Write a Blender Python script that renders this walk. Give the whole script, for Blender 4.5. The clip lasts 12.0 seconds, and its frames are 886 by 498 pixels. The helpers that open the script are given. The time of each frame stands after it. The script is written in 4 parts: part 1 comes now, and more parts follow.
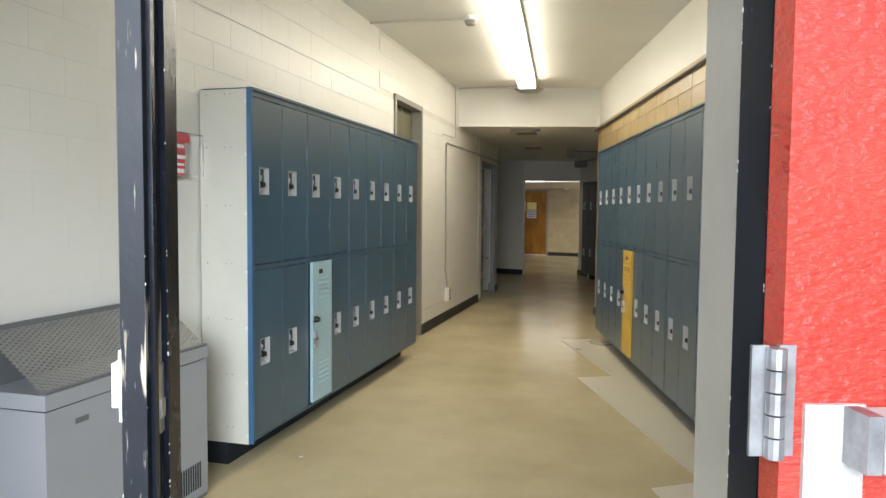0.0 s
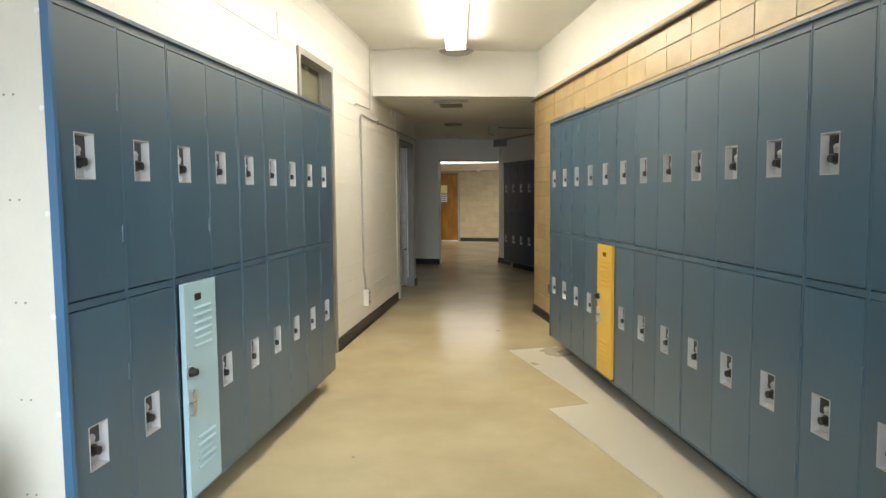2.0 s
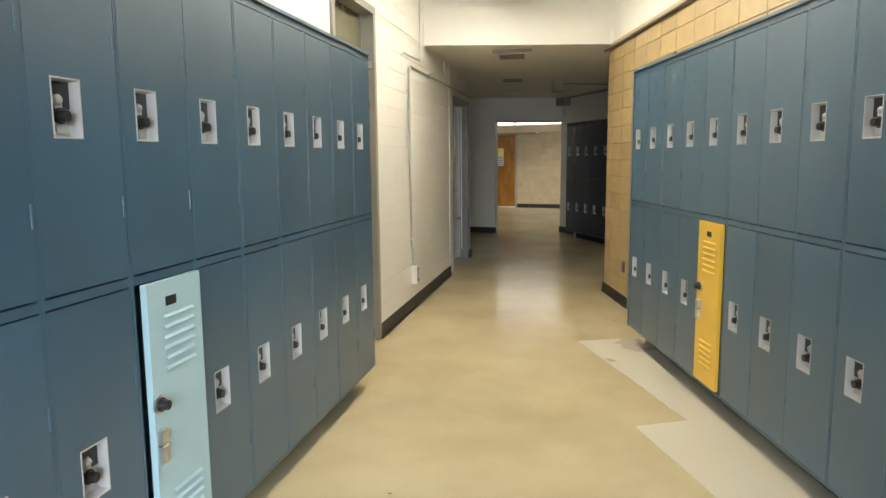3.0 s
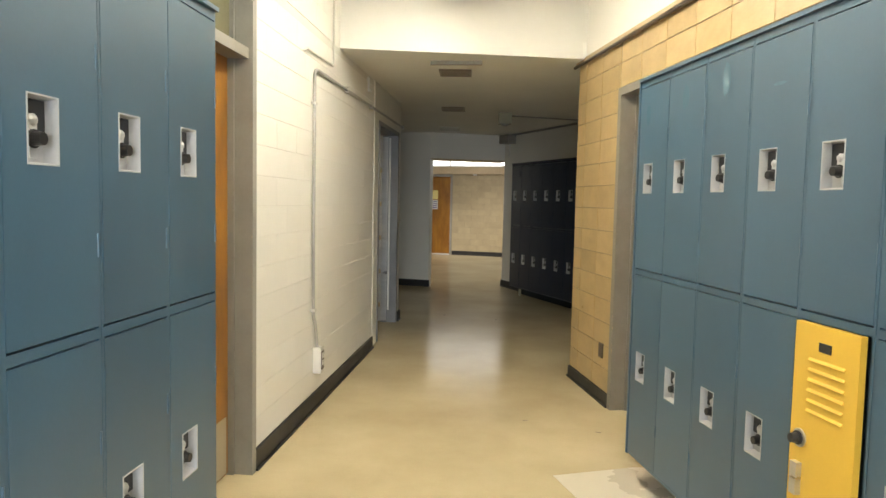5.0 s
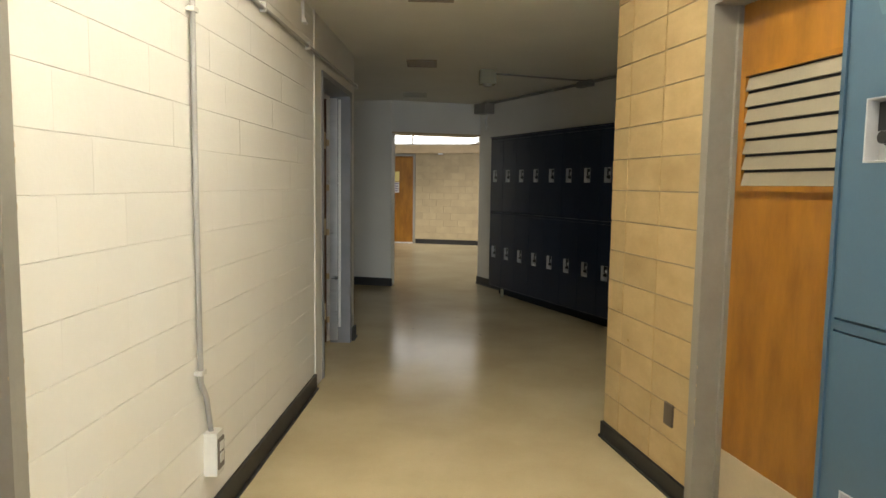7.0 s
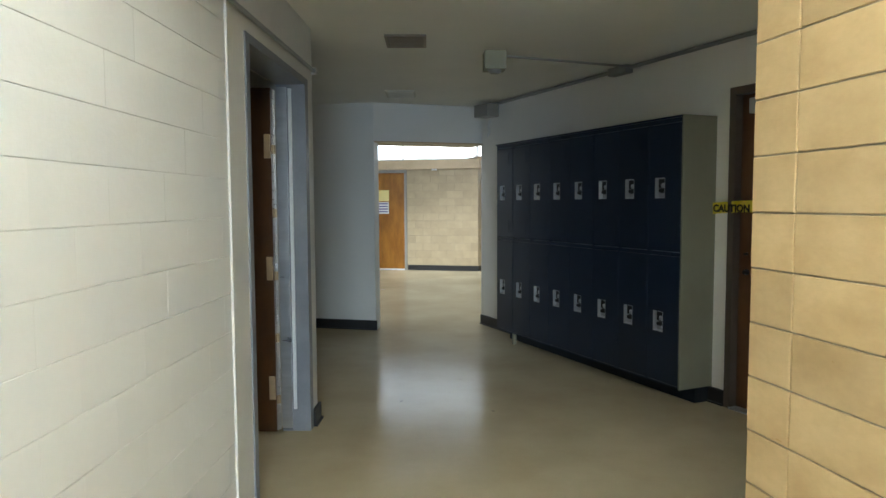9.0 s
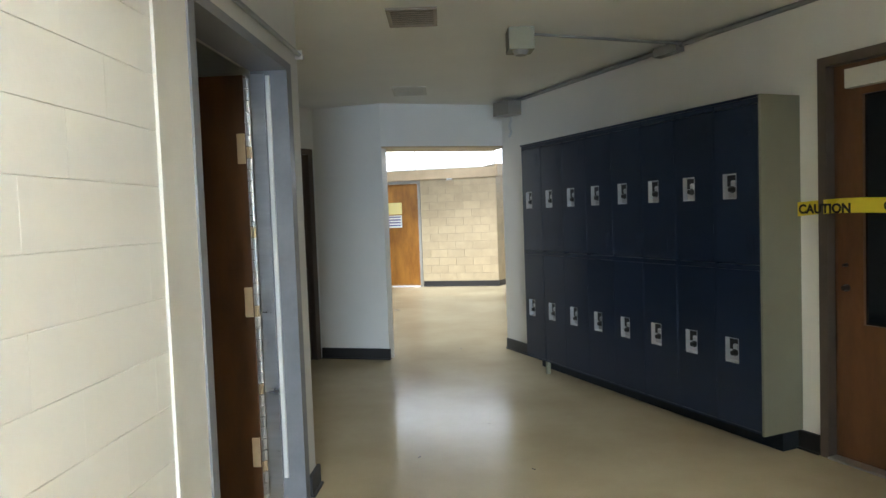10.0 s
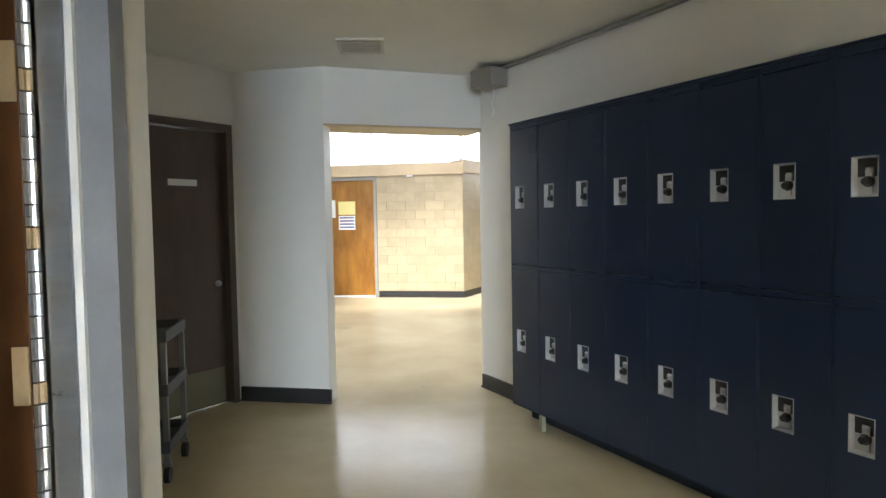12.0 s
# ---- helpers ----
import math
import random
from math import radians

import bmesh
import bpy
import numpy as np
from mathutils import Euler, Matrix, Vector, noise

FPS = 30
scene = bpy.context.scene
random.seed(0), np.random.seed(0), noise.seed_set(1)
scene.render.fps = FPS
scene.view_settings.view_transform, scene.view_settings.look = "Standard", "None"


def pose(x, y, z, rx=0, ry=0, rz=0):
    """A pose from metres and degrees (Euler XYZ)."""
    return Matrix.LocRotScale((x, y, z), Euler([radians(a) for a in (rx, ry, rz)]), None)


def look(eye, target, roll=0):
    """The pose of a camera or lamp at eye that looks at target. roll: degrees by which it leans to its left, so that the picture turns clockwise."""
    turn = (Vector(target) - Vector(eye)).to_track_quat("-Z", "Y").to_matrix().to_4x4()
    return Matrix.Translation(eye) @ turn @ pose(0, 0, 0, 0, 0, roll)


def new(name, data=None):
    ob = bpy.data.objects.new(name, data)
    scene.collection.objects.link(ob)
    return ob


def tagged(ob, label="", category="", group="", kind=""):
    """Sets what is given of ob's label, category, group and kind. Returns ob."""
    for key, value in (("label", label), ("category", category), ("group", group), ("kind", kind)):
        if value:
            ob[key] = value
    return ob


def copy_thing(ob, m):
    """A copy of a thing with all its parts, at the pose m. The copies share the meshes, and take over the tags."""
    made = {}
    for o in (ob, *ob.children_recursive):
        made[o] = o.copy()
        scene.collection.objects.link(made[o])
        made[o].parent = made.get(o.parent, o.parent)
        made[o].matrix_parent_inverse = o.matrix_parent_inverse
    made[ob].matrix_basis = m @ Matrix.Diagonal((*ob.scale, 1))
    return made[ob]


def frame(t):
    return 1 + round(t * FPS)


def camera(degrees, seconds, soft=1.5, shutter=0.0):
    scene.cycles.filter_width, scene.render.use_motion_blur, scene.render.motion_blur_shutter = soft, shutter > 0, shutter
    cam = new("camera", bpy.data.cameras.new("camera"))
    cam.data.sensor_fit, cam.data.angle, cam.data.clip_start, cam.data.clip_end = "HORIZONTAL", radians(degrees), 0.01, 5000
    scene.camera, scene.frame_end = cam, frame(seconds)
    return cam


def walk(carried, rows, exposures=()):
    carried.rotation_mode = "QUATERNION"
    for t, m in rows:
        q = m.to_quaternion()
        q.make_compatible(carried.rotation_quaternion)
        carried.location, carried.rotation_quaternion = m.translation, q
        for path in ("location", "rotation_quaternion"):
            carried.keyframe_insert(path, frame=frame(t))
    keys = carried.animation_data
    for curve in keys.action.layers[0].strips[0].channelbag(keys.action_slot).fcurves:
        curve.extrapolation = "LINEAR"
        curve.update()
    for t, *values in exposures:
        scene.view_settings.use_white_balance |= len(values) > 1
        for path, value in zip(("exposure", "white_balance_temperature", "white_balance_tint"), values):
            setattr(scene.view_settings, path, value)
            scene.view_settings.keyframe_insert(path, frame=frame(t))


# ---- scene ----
cam = camera(66.2, 12.0)
PATH = [
    (0, (0.063, -1.478, 1.351), (-0.458, 0.45, 1.24), 0.5),
    (0.5, (-0.081, -1.211, 1.348), (-0.437, 0.75, 1.18), 1.4),
    (1, (-0.263, -0.917, 1.375), (-0.459, 1.068, 1.232), -1.7),
    (1.5, (-0.366, -0.571, 1.371), (-0.614, 1.408, 1.226), -0.2),
    (2, (-0.467, -0.188, 1.374), (-0.7, 1.792, 1.215), -0.5),
    (2.5, (-0.563, 0.214, 1.399), (-0.877, 2.177, 1.18), -1.9),
    (3, (-0.605, 0.646, 1.375), (-0.994, 2.59, 1.112), -0.5),
    (3.2, (-0.624, 0.821, 1.389), (-1.039, 2.763, 1.152), 1.2),
    (4.8, (-0.822, 2.166, 1.385), (-1.095, 4.139, 1.21), 0.5),
    (5, (-0.849, 2.353, 1.374), (-1.04, 4.339, 1.234), 1.2),
    (5.5, (-0.922, 2.804, 1.356), (-1.041, 4.792, 1.169), 1.3),
    (6, (-0.987, 3.261, 1.369), (-1.131, 5.248, 1.189), 0.9),
    (6.5, (-1.054, 3.703, 1.371), (-1.074, 5.694, 1.18), -0.5),
    (7, (-1.099, 4.134, 1.369), (-1.17, 6.124, 1.18), 0.8),
    (7.2, (-1.119, 4.295, 1.393), (-1.249, 6.285, 1.24), -0.1),
    (8.8, (-1.166, 5.664, 1.386), (-1.26, 7.655, 1.215), -0.2),
    (9, (-1.162, 5.818, 1.383), (-1.221, 7.812, 1.248), -0.3),
    (9.5, (-1.213, 6.235, 1.398), (-1.211, 8.231, 1.273), -2.4),
    (10, (-1.219, 6.665, 1.376), (-1.324, 8.66, 1.277), -2.1),
    (10.5, (-1.241, 7.073, 1.366), (-1.163, 9.068, 1.244), -1.7),
    (11, (-1.26, 7.458, 1.356), (-1.109, 9.447, 1.219), -2.6),
    (11.5, (-1.273, 7.839, 1.36), (-1.356, 9.834, 1.239), -0.6),
    (12, (-1.314, 8.187, 1.363), (-1.294, 10.184, 1.268), -1.0),
]
EXPOSURES = [(0.0, 0.35, 6500, 10), (1.0, 0.65, 6500, 10), (2.5, 0.80, 6500, 10), (5.0, 1.08, 6600, 10), (7.2, 1.05, 6600, 10), (8.8, 1.46, 5400, 4),
             (9.5, 1.96, 5350, 8), (10.2, 2.30, 5550, 8), (12.0, 2.70, 5750, 10)]
walk(cam, [(t, look(eye, target, roll)) for t, eye, target, roll in PATH], EXPOSURES)

# ---- world and large lights ----
world = bpy.data.worlds.new("sky")
scene.world = world
world.use_nodes = True
wn = world.node_tree.nodes
sky = wn.new("ShaderNodeTexSky")
sky.sky_type, sky.sun_disc = "NISHITA", False
sky.sun_elevation, sky.sun_rotation = radians(40), radians(200)
world.node_tree.links.new(sky.outputs[0], wn["Background"].inputs[0])
wn["Background"].inputs[1].default_value = 0.15
sun = new("sun", bpy.data.lights.new("sun", "SUN"))
sun.data.energy, sun.data.angle, sun.data.color = 1.2, radians(12), (1.0, 0.96, 0.9)
sun.matrix_world = look((-3, -8, 10), (-1, 0, 0))


def area_lamp(name, eye, target, w, h, power, color):
    lamp = new(name, bpy.data.lights.new(name, "AREA"))
    lamp.data.shape, lamp.data.size, lamp.data.size_y = "RECTANGLE", w, h
    lamp.data.energy, lamp.data.color = power, color
    lamp.matrix_world = look(eye, target)
    return lamp


# area lamps standing in for daylight: hall's clerestory, side corridor's window, before the entrance
area_lamp("clerestory_daylight", (-3.05, 20.36, 2.88), (-3.25, 19.38, 2.88), 4.7, 1.10, 12.5, (1.0, 0.98, 0.95))
# unseen overhead fill, added to brighten the hall
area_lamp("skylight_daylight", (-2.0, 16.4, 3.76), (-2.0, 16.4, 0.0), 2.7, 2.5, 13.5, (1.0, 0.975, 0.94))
area_lamp("side_window_daylight", (1.25, 5.52, 1.45), (0.6, 9.0, 1.4), 0.88, 1.45, 1.3, (0.93, 0.95, 1.0))
area_lamp("entrance_daylight", (0.4, -5.0, 2.6), (-0.9, 1.2, 0.9), 4.2, 3.2, 660, (0.82, 0.91, 1.0))

# ---- materials ----


def node(nt, kind, **vals):
    n = nt.nodes.new(kind)
    for k, v in vals.items():
        n.inputs[k].default_value = v
    return n


def material(name, color, rough=0.5, metal=0.0, vary=0.12, scale=3.0, grain=60.0, bump=0.1, dist=0.004, island=0.0,
             obj=0.0, stretch=(1, 1, 1), second=None, coat=0.0, spec=0.5, rough_vary=0.15):
    """Paint, stone, wood or metal: two scales of colour change, fine relief and uneven gloss."""
    m = bpy.data.materials.new(name)
    m.use_nodes = True
    nt = m.node_tree
    b = nt.nodes["Principled BSDF"]
    lk = nt.links.new
    tc = nt.nodes.new("ShaderNodeTexCoord")
    mp = nt.nodes.new("ShaderNodeMapping")
    mp.inputs["Scale"].default_value = stretch
    lk(tc.outputs["Object"], mp.inputs["Vector"])
    if obj:
        own = nt.nodes.new("ShaderNodeObjectInfo")
        far = nt.nodes.new("ShaderNodeMath")
        far.operation, far.inputs[1].default_value = "MULTIPLY", 40.0
        lk(own.outputs["Random"], far.inputs[0]), lk(far.outputs[0], mp.inputs["Location"])
    big = node(nt, "ShaderNodeTexNoise", Scale=scale, Detail=5.0, Roughness=0.6)
    fine = node(nt, "ShaderNodeTexNoise", Scale=grain, Detail=4.0, Roughness=0.6)
    for n in (big, fine):
        lk(mp.outputs[0], n.inputs["Vector"])
    ramp = nt.nodes.new("ShaderNodeValToRGB")
    ramp.color_ramp.elements[0].position, ramp.color_ramp.elements[1].position = 0.3, 0.7
    dark = [c * (1 - vary) for c in color] if second is None else second
    light = [min(1, c * (1 + vary)) for c in color]
    ramp.color_ramp.elements[0].color, ramp.color_ramp.elements[1].color = (*dark, 1), (*light, 1)
    lk(big.outputs[0], ramp.inputs[0])
    hsv = nt.nodes.new("ShaderNodeHueSaturation")
    lk(ramp.outputs[0], hsv.inputs["Color"])
    spread = node(nt, "ShaderNodeMapRange")
    spread.inputs["To Min"].default_value, spread.inputs["To Max"].default_value = 1 - vary * 0.6, 1 + vary * 0.6
    lk(fine.outputs[0], spread.inputs["Value"])
    value = spread.outputs[0]
    for kind, out, amount in (("ShaderNodeObjectInfo", "Random", obj), ("ShaderNodeNewGeometry", "Random Per Island", island)):
        if amount:
            info = nt.nodes.new(kind)
            r = node(nt, "ShaderNodeMapRange")
            r.inputs["To Min"].default_value, r.inputs["To Max"].default_value = 1 - amount, 1 + amount
            lk(info.outputs[out], r.inputs["Value"])
            mul = nt.nodes.new("ShaderNodeMath")
            mul.operation = "MULTIPLY"
            lk(value, mul.inputs[0]), lk(r.outputs[0], mul.inputs[1])
            value = mul.outputs[0]
    lk(value, hsv.inputs["Value"])
    lk(hsv.outputs[0], b.inputs["Base Color"])
    rr = node(nt, "ShaderNodeMapRange")
    rr.inputs["To Min"].default_value, rr.inputs["To Max"].default_value = max(0.02, rough - rough_vary), min(1, rough + rough_vary)
    lk(big.outputs[0], rr.inputs["Value"])
    lk(rr.outputs[0], b.inputs["Roughness"])
    b.inputs["Metallic"].default_value = metal
    b.inputs["Coat Weight"].default_value = coat
    b.inputs["Specular IOR Level"].default_value = spec
    if bump:
        bp = node(nt, "ShaderNodeBump", Strength=bump, Distance=dist)
        lk(fine.outputs[0], bp.inputs["Height"])
        lk(bp.outputs[0], b.inputs["Normal"])
    return m


def glowing(name, color, strength):
    m = bpy.data.materials.new(name)
    m.use_nodes = True
    b = m.node_tree.nodes["Principled BSDF"]
    b.inputs["Base Color"].default_value = (0.9, 0.9, 0.9, 1)
    b.inputs["Emission Color"].default_value, b.inputs["Emission Strength"].default_value = (*color, 1), strength
    return m


def clear_plastic(name, tint, rough):
    m = bpy.data.materials.new(name)
    m.use_nodes = True
    b = m.node_tree.nodes["Principled BSDF"]
    b.inputs["Base Color"].default_value = (*tint, 1)
    b.inputs["Transmission Weight"].default_value, b.inputs["Roughness"].default_value, b.inputs["IOR"].default_value = 1.0, rough, 1.2
    return m


def wood(name, dark, light, rough=0.35):
    m = material(name, light, rough, second=dark, vary=0.15, scale=2.2, grain=26, stretch=(2.6, 2.6, 0.8), bump=0.08, dist=0.002, coat=0.25)
    return m


WHITE = material("white_paint", (0.78, 0.76, 0.70), 0.38, vary=0.03, scale=1.5, grain=45, bump=0.18, dist=0.004, obj=0.015)
CEIL = material("ceiling_paint", (0.83, 0.815, 0.755), 0.6, vary=0.05, scale=0.9, grain=120, bump=0.15)
YELLOW = material("yellow_block", (0.49, 0.362, 0.182), 0.35, vary=0.12, scale=7, grain=70, bump=0.12, obj=0.10, second=(0.42, 0.295, 0.135), stretch=(0.6, 1, 1))
PALEYELLOW = material("pale_yellow_block", (0.40, 0.322, 0.195), 0.4, vary=0.10, scale=5, grain=70, bump=0.1, obj=0.06)
# mortar tone deepened to carry the shadow lines in the joints
MORTAR = material("mortar", (0.31, 0.27, 0.19), 0.9, vary=0.15, grain=150)
PALEMORTAR = material("painted_mortar", (0.70, 0.68, 0.62), 0.6, vary=0.06, grain=100)
FLOOR = material("waxed_vinyl_floor", (0.50, 0.42, 0.26), 0.16, vary=0.09, scale=1.1, grain=90, bump=0.03, dist=0.003, second=(0.43, 0.35, 0.205), rough_vary=0.06, spec=0.034)


def scuffed(m, amount=0.66):
    """Sparse dark scuffs and grit on a floor."""
    nt = m.node_tree
    b = nt.nodes["Principled BSDF"]
    old = b.inputs["Base Color"].links[0].from_socket
    tc = nt.nodes.new("ShaderNodeTexCoord")
    no = node(nt, "ShaderNodeTexNoise", Scale=9.0, Detail=8.0, Roughness=0.75)
    nt.links.new(tc.outputs["Object"], no.inputs["Vector"])
    cut = node(nt, "ShaderNodeMapRange")
    cut.inputs["From Min"].default_value, cut.inputs["From Max"].default_value, cut.inputs["To Max"].default_value = amount, amount + 0.05, 0.6
    nt.links.new(no.outputs[0], cut.inputs["Value"])
    mix = nt.nodes.new("ShaderNodeMix")
    mix.data_type = "RGBA"
    nt.links.new(cut.outputs[0], mix.inputs[0])
    nt.links.new(old, mix.inputs[6])
    mix.inputs[7].default_value = (0.16, 0.13, 0.09, 1)
    nt.links.new(mix.outputs[2], b.inputs["Base Color"])
    return m


scuffed(FLOOR, 0.675)


def wavy(m, scale=5.0, dist=0.004):
    """Slow unevenness under the wax, which breaks reflections up."""
    nt = m.node_tree
    b = nt.nodes["Principled BSDF"]
    fine = b.inputs["Normal"].links[0].from_node
    tc = nt.nodes.new("ShaderNodeTexCoord")
    no = node(nt, "ShaderNodeTexNoise", Scale=scale, Detail=2.0, Roughness=0.5)
    nt.links.new(tc.outputs["Object"], no.inputs["Vector"])
    slow = node(nt, "ShaderNodeBump", Strength=0.25, Distance=dist)
    nt.links.new(no.outputs[0], slow.inputs["Height"])
    nt.links.new(slow.outputs[0], fine.inputs["Normal"])


wavy(FLOOR)
PATCH = material("pale_floor_patch", (0.60, 0.54, 0.42), 0.32, vary=0.02, scale=1.5, grain=90, bump=0.02, dist=0.002)
CONCRETE = material("concrete", (0.32, 0.31, 0.29), 0.9, vary=0.2, grain=120, bump=0.3)
FACADE = material("facade_render", (0.45, 0.42, 0.37), 0.85, vary=0.15, grain=90, bump=0.3)
BASE = material("black_rubber", (0.018, 0.017, 0.016), 0.5, vary=0.3, grain=60, bump=0.1)
BLUE = material("blue_locker_enamel", (0.043, 0.094, 0.143), 0.33, vary=0.13, scale=1.6, grain=160, bump=0.05, dist=0.001, obj=0.05, stretch=(1, 1, 0.5), rough_vary=0.06, spec=0.5)
BLUE.node_tree.nodes["Principled BSDF"].inputs["Coat Weight"].default_value = 0.45
BLUE.node_tree.nodes["Principled BSDF"].inputs["Coat Roughness"].default_value = 0.28
BLUEEDGE = material("blue_edge_enamel", (0.05, 0.135, 0.25), 0.35, vary=0.1, grain=120)
NAVY = material("navy_locker_enamel", (0.011, 0.020, 0.045), 0.3, vary=0.12, scale=1.6, grain=160, bump=0.05, dist=0.001, obj=0.06, rough_vary=0.05)
PALEBLUE = material("pale_blue_enamel", (0.36, 0.52, 0.58), 0.36, vary=0.06, scale=3, grain=140, bump=0.04, dist=0.001)
GOLD = material("yellow_enamel", (0.72, 0.45, 0.06), 0.36, vary=0.06, scale=3, grain=140, bump=0.04, dist=0.001)
BEIGE = material("beige_enamel", (0.62, 0.60, 0.52), 0.5, vary=0.06, scale=2.5, grain=110, bump=0.06)
OLIVE = material("olive_beige_enamel", (0.26, 0.25, 0.17), 0.5, vary=0.08, scale=2.5, grain=110, bump=0.06)
# near-black colour standing for shade in slots, behind slats and under lockers
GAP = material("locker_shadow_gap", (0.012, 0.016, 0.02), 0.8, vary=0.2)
TRAY = material("zinc_lock_tray", (0.52, 0.52, 0.52), 0.38, metal=0.35, vary=0.12, grain=90, bump=0.05)
DIAL = material("black_dial", (0.015, 0.015, 0.016), 0.35, vary=0.2)
STEEL = material("brushed_steel", (0.62, 0.62, 0.62), 0.32, metal=0.9, vary=0.1, grain=120, bump=0.05, stretch=(1, 1, 8))
GREY = material("grey_frame_paint", (0.27, 0.255, 0.22), 0.42, vary=0.1, scale=5, grain=70, bump=0.12)
DARKGREY = material("dark_grey_frame_paint", (0.20, 0.205, 0.22), 0.4, vary=0.12, scale=5, grain=70, bump=0.1)
BROWNFRAME = material("brown_frame_paint", (0.10, 0.075, 0.055), 0.4, vary=0.15, grain=70, bump=0.1)
HONEY = wood("honey_veneer", (0.19, 0.075, 0.007), (0.35, 0.153, 0.018))
BROWN = wood("brown_veneer", (0.09, 0.038, 0.014), (0.155, 0.068, 0.023), 0.4)
# honey veneer with the unlit room's darkness put into its colour
SHADEDVENEER = wood("shaded_veneer", (0.045, 0.021, 0.008), (0.105, 0.045, 0.012), 0.4)
DIMBROWN = wood("dark_brown_veneer", (0.075, 0.05, 0.035), (0.11, 0.075, 0.05), 0.45)
LAMINATE = material("tan_kick_plate", (0.46, 0.38, 0.26), 0.45, vary=0.08, grain=80, bump=0.05)
LOUVER = material("grey_louver", (0.27, 0.235, 0.17), 0.5, vary=0.1, grain=70)
DARKGLASS = material("dark_glass", (0.012, 0.013, 0.015), 0.08, vary=0.2, bump=0.0, rough_vary=0.04)
TRANSOM = material("painted_transom_pane", (0.17, 0.16, 0.09), 0.25, vary=0.15, scale=4, bump=0.02)
PIPEGREY = material("dull_galvanised_pipe", (0.40, 0.39, 0.37), 0.42, metal=0.25, vary=0.12, grain=80)
CONDUIT = material("painted_conduit", (0.62, 0.60, 0.55), 0.42, vary=0.08, grain=80)
GREYPIPE = material("grey_conduit", (0.30, 0.30, 0.29), 0.4, metal=0.3, vary=0.12, grain=80)
PLASTIC = material("white_plastic", (0.72, 0.72, 0.70), 0.35, vary=0.04, grain=90, bump=0.02)
BLACKPAINT = material("chipped_black_paint", (0.010, 0.012, 0.018), 0.26, vary=0.3, scale=9, grain=60, bump=0.25, dist=0.002, spec=0.16, rough_vary=0.06)


def worn_paint():
    """Black paint rubbed down to bare metal round the height of the latch."""
    m = material("rubbed_black_paint", (0.010, 0.012, 0.016), 0.45, vary=0.3, scale=9, grain=60, bump=0.2, dist=0.003, spec=0.2)
    nt = m.node_tree
    b = nt.nodes["Principled BSDF"]
    old = b.inputs["Base Color"].links[0].from_socket
    tc = nt.nodes.new("ShaderNodeTexCoord")
    mp = nt.nodes.new("ShaderNodeMapping")
    mp.inputs["Scale"].default_value = (1.3, 1.3, 0.12)
    nt.links.new(tc.outputs["Object"], mp.inputs["Vector"])
    no = node(nt, "ShaderNodeTexNoise", Scale=110.0, Detail=5.0)
    nt.links.new(mp.outputs[0], no.inputs["Vector"])
    sep = nt.nodes.new("ShaderNodeSeparateXYZ")
    nt.links.new(tc.outputs["Object"], sep.inputs[0])
    ramp = nt.nodes.new("ShaderNodeValToRGB")
    e = ramp.color_ramp.elements
    e[0].position, e[0].color = 0.555, (0, 0, 0, 1)
    e[1].position, e[1].color = 0.635, (0, 0, 0, 1)
    k = e.new(0.575)
    k.color = (0.19, 0.19, 0.19, 1)
    k = e.new(0.615)
    k.color = (0.13, 0.13, 0.13, 1)
    half = nt.nodes.new("ShaderNodeMath")
    half.operation, half.inputs[1].default_value = "MULTIPLY", 0.5
    nt.links.new(sep.outputs["Z"], half.inputs[0])
    nt.links.new(half.outputs[0], ramp.inputs[0])
    add = nt.nodes.new("ShaderNodeMath")
    add.operation = "ADD"
    nt.links.new(ramp.outputs[0], add.inputs[0]), nt.links.new(no.outputs[0], add.inputs[1])
    cut = node(nt, "ShaderNodeMapRange")
    cut.inputs["From Min"].default_value, cut.inputs["From Max"].default_value = 0.64, 0.74
    nt.links.new(add.outputs[0], cut.inputs["Value"])
    mix = nt.nodes.new("ShaderNodeMix")
    mix.data_type = "RGBA"
    nt.links.new(cut.outputs[0], mix.inputs[0])
    nt.links.new(old, mix.inputs[6])
    mix.inputs[7].default_value = (0.34, 0.295, 0.225, 1)
    nt.links.new(mix.outputs[2], b.inputs["Base Color"])
    return m


WORN = worn_paint()
CHIP = material("paint_chip", (0.62, 0.62, 0.60), 0.6, vary=0.1)
RED = material("glossy_red_paint", (0.40, 0.027, 0.015), 0.3, vary=0.12, scale=5, grain=60, bump=0.9, dist=0.008, stretch=(1, 1, 2.4), coat=0.8)
RED.node_tree.nodes["Principled BSDF"].inputs["Coat Roughness"].default_value = 0.2
# steel and chipped white enamel coloured darker to offset the strong entrance lamp
DIMSTEEL = material("dimmed_steel", (0.34, 0.34, 0.35), 0.38, metal=0.85, vary=0.25, scale=25, grain=120, bump=0.1, dist=0.002)
CHIPPEDWHITE = material("dimmed_white_enamel", (0.33, 0.32, 0.31), 0.4, vary=0.25, scale=30, grain=90, bump=0.15, dist=0.002)
REDPLASTIC = material("red_plastic", (0.55, 0.03, 0.03), 0.3, vary=0.08)
HEATGREY = material("grey_heater_enamel", (0.33, 0.34, 0.36), 0.42, vary=0.06, scale=2, grain=130, bump=0.05)
HEATDARK = material("dark_heater_trim", (0.14, 0.145, 0.15), 0.5, vary=0.1)
MESHMAT = material("expanded_metal", (0.30, 0.30, 0.29), 0.5, metal=0.4, vary=0.15)
TAPE = material("yellow_caution_tape", (0.75, 0.60, 0.03), 0.3, vary=0.05, bump=0.02)
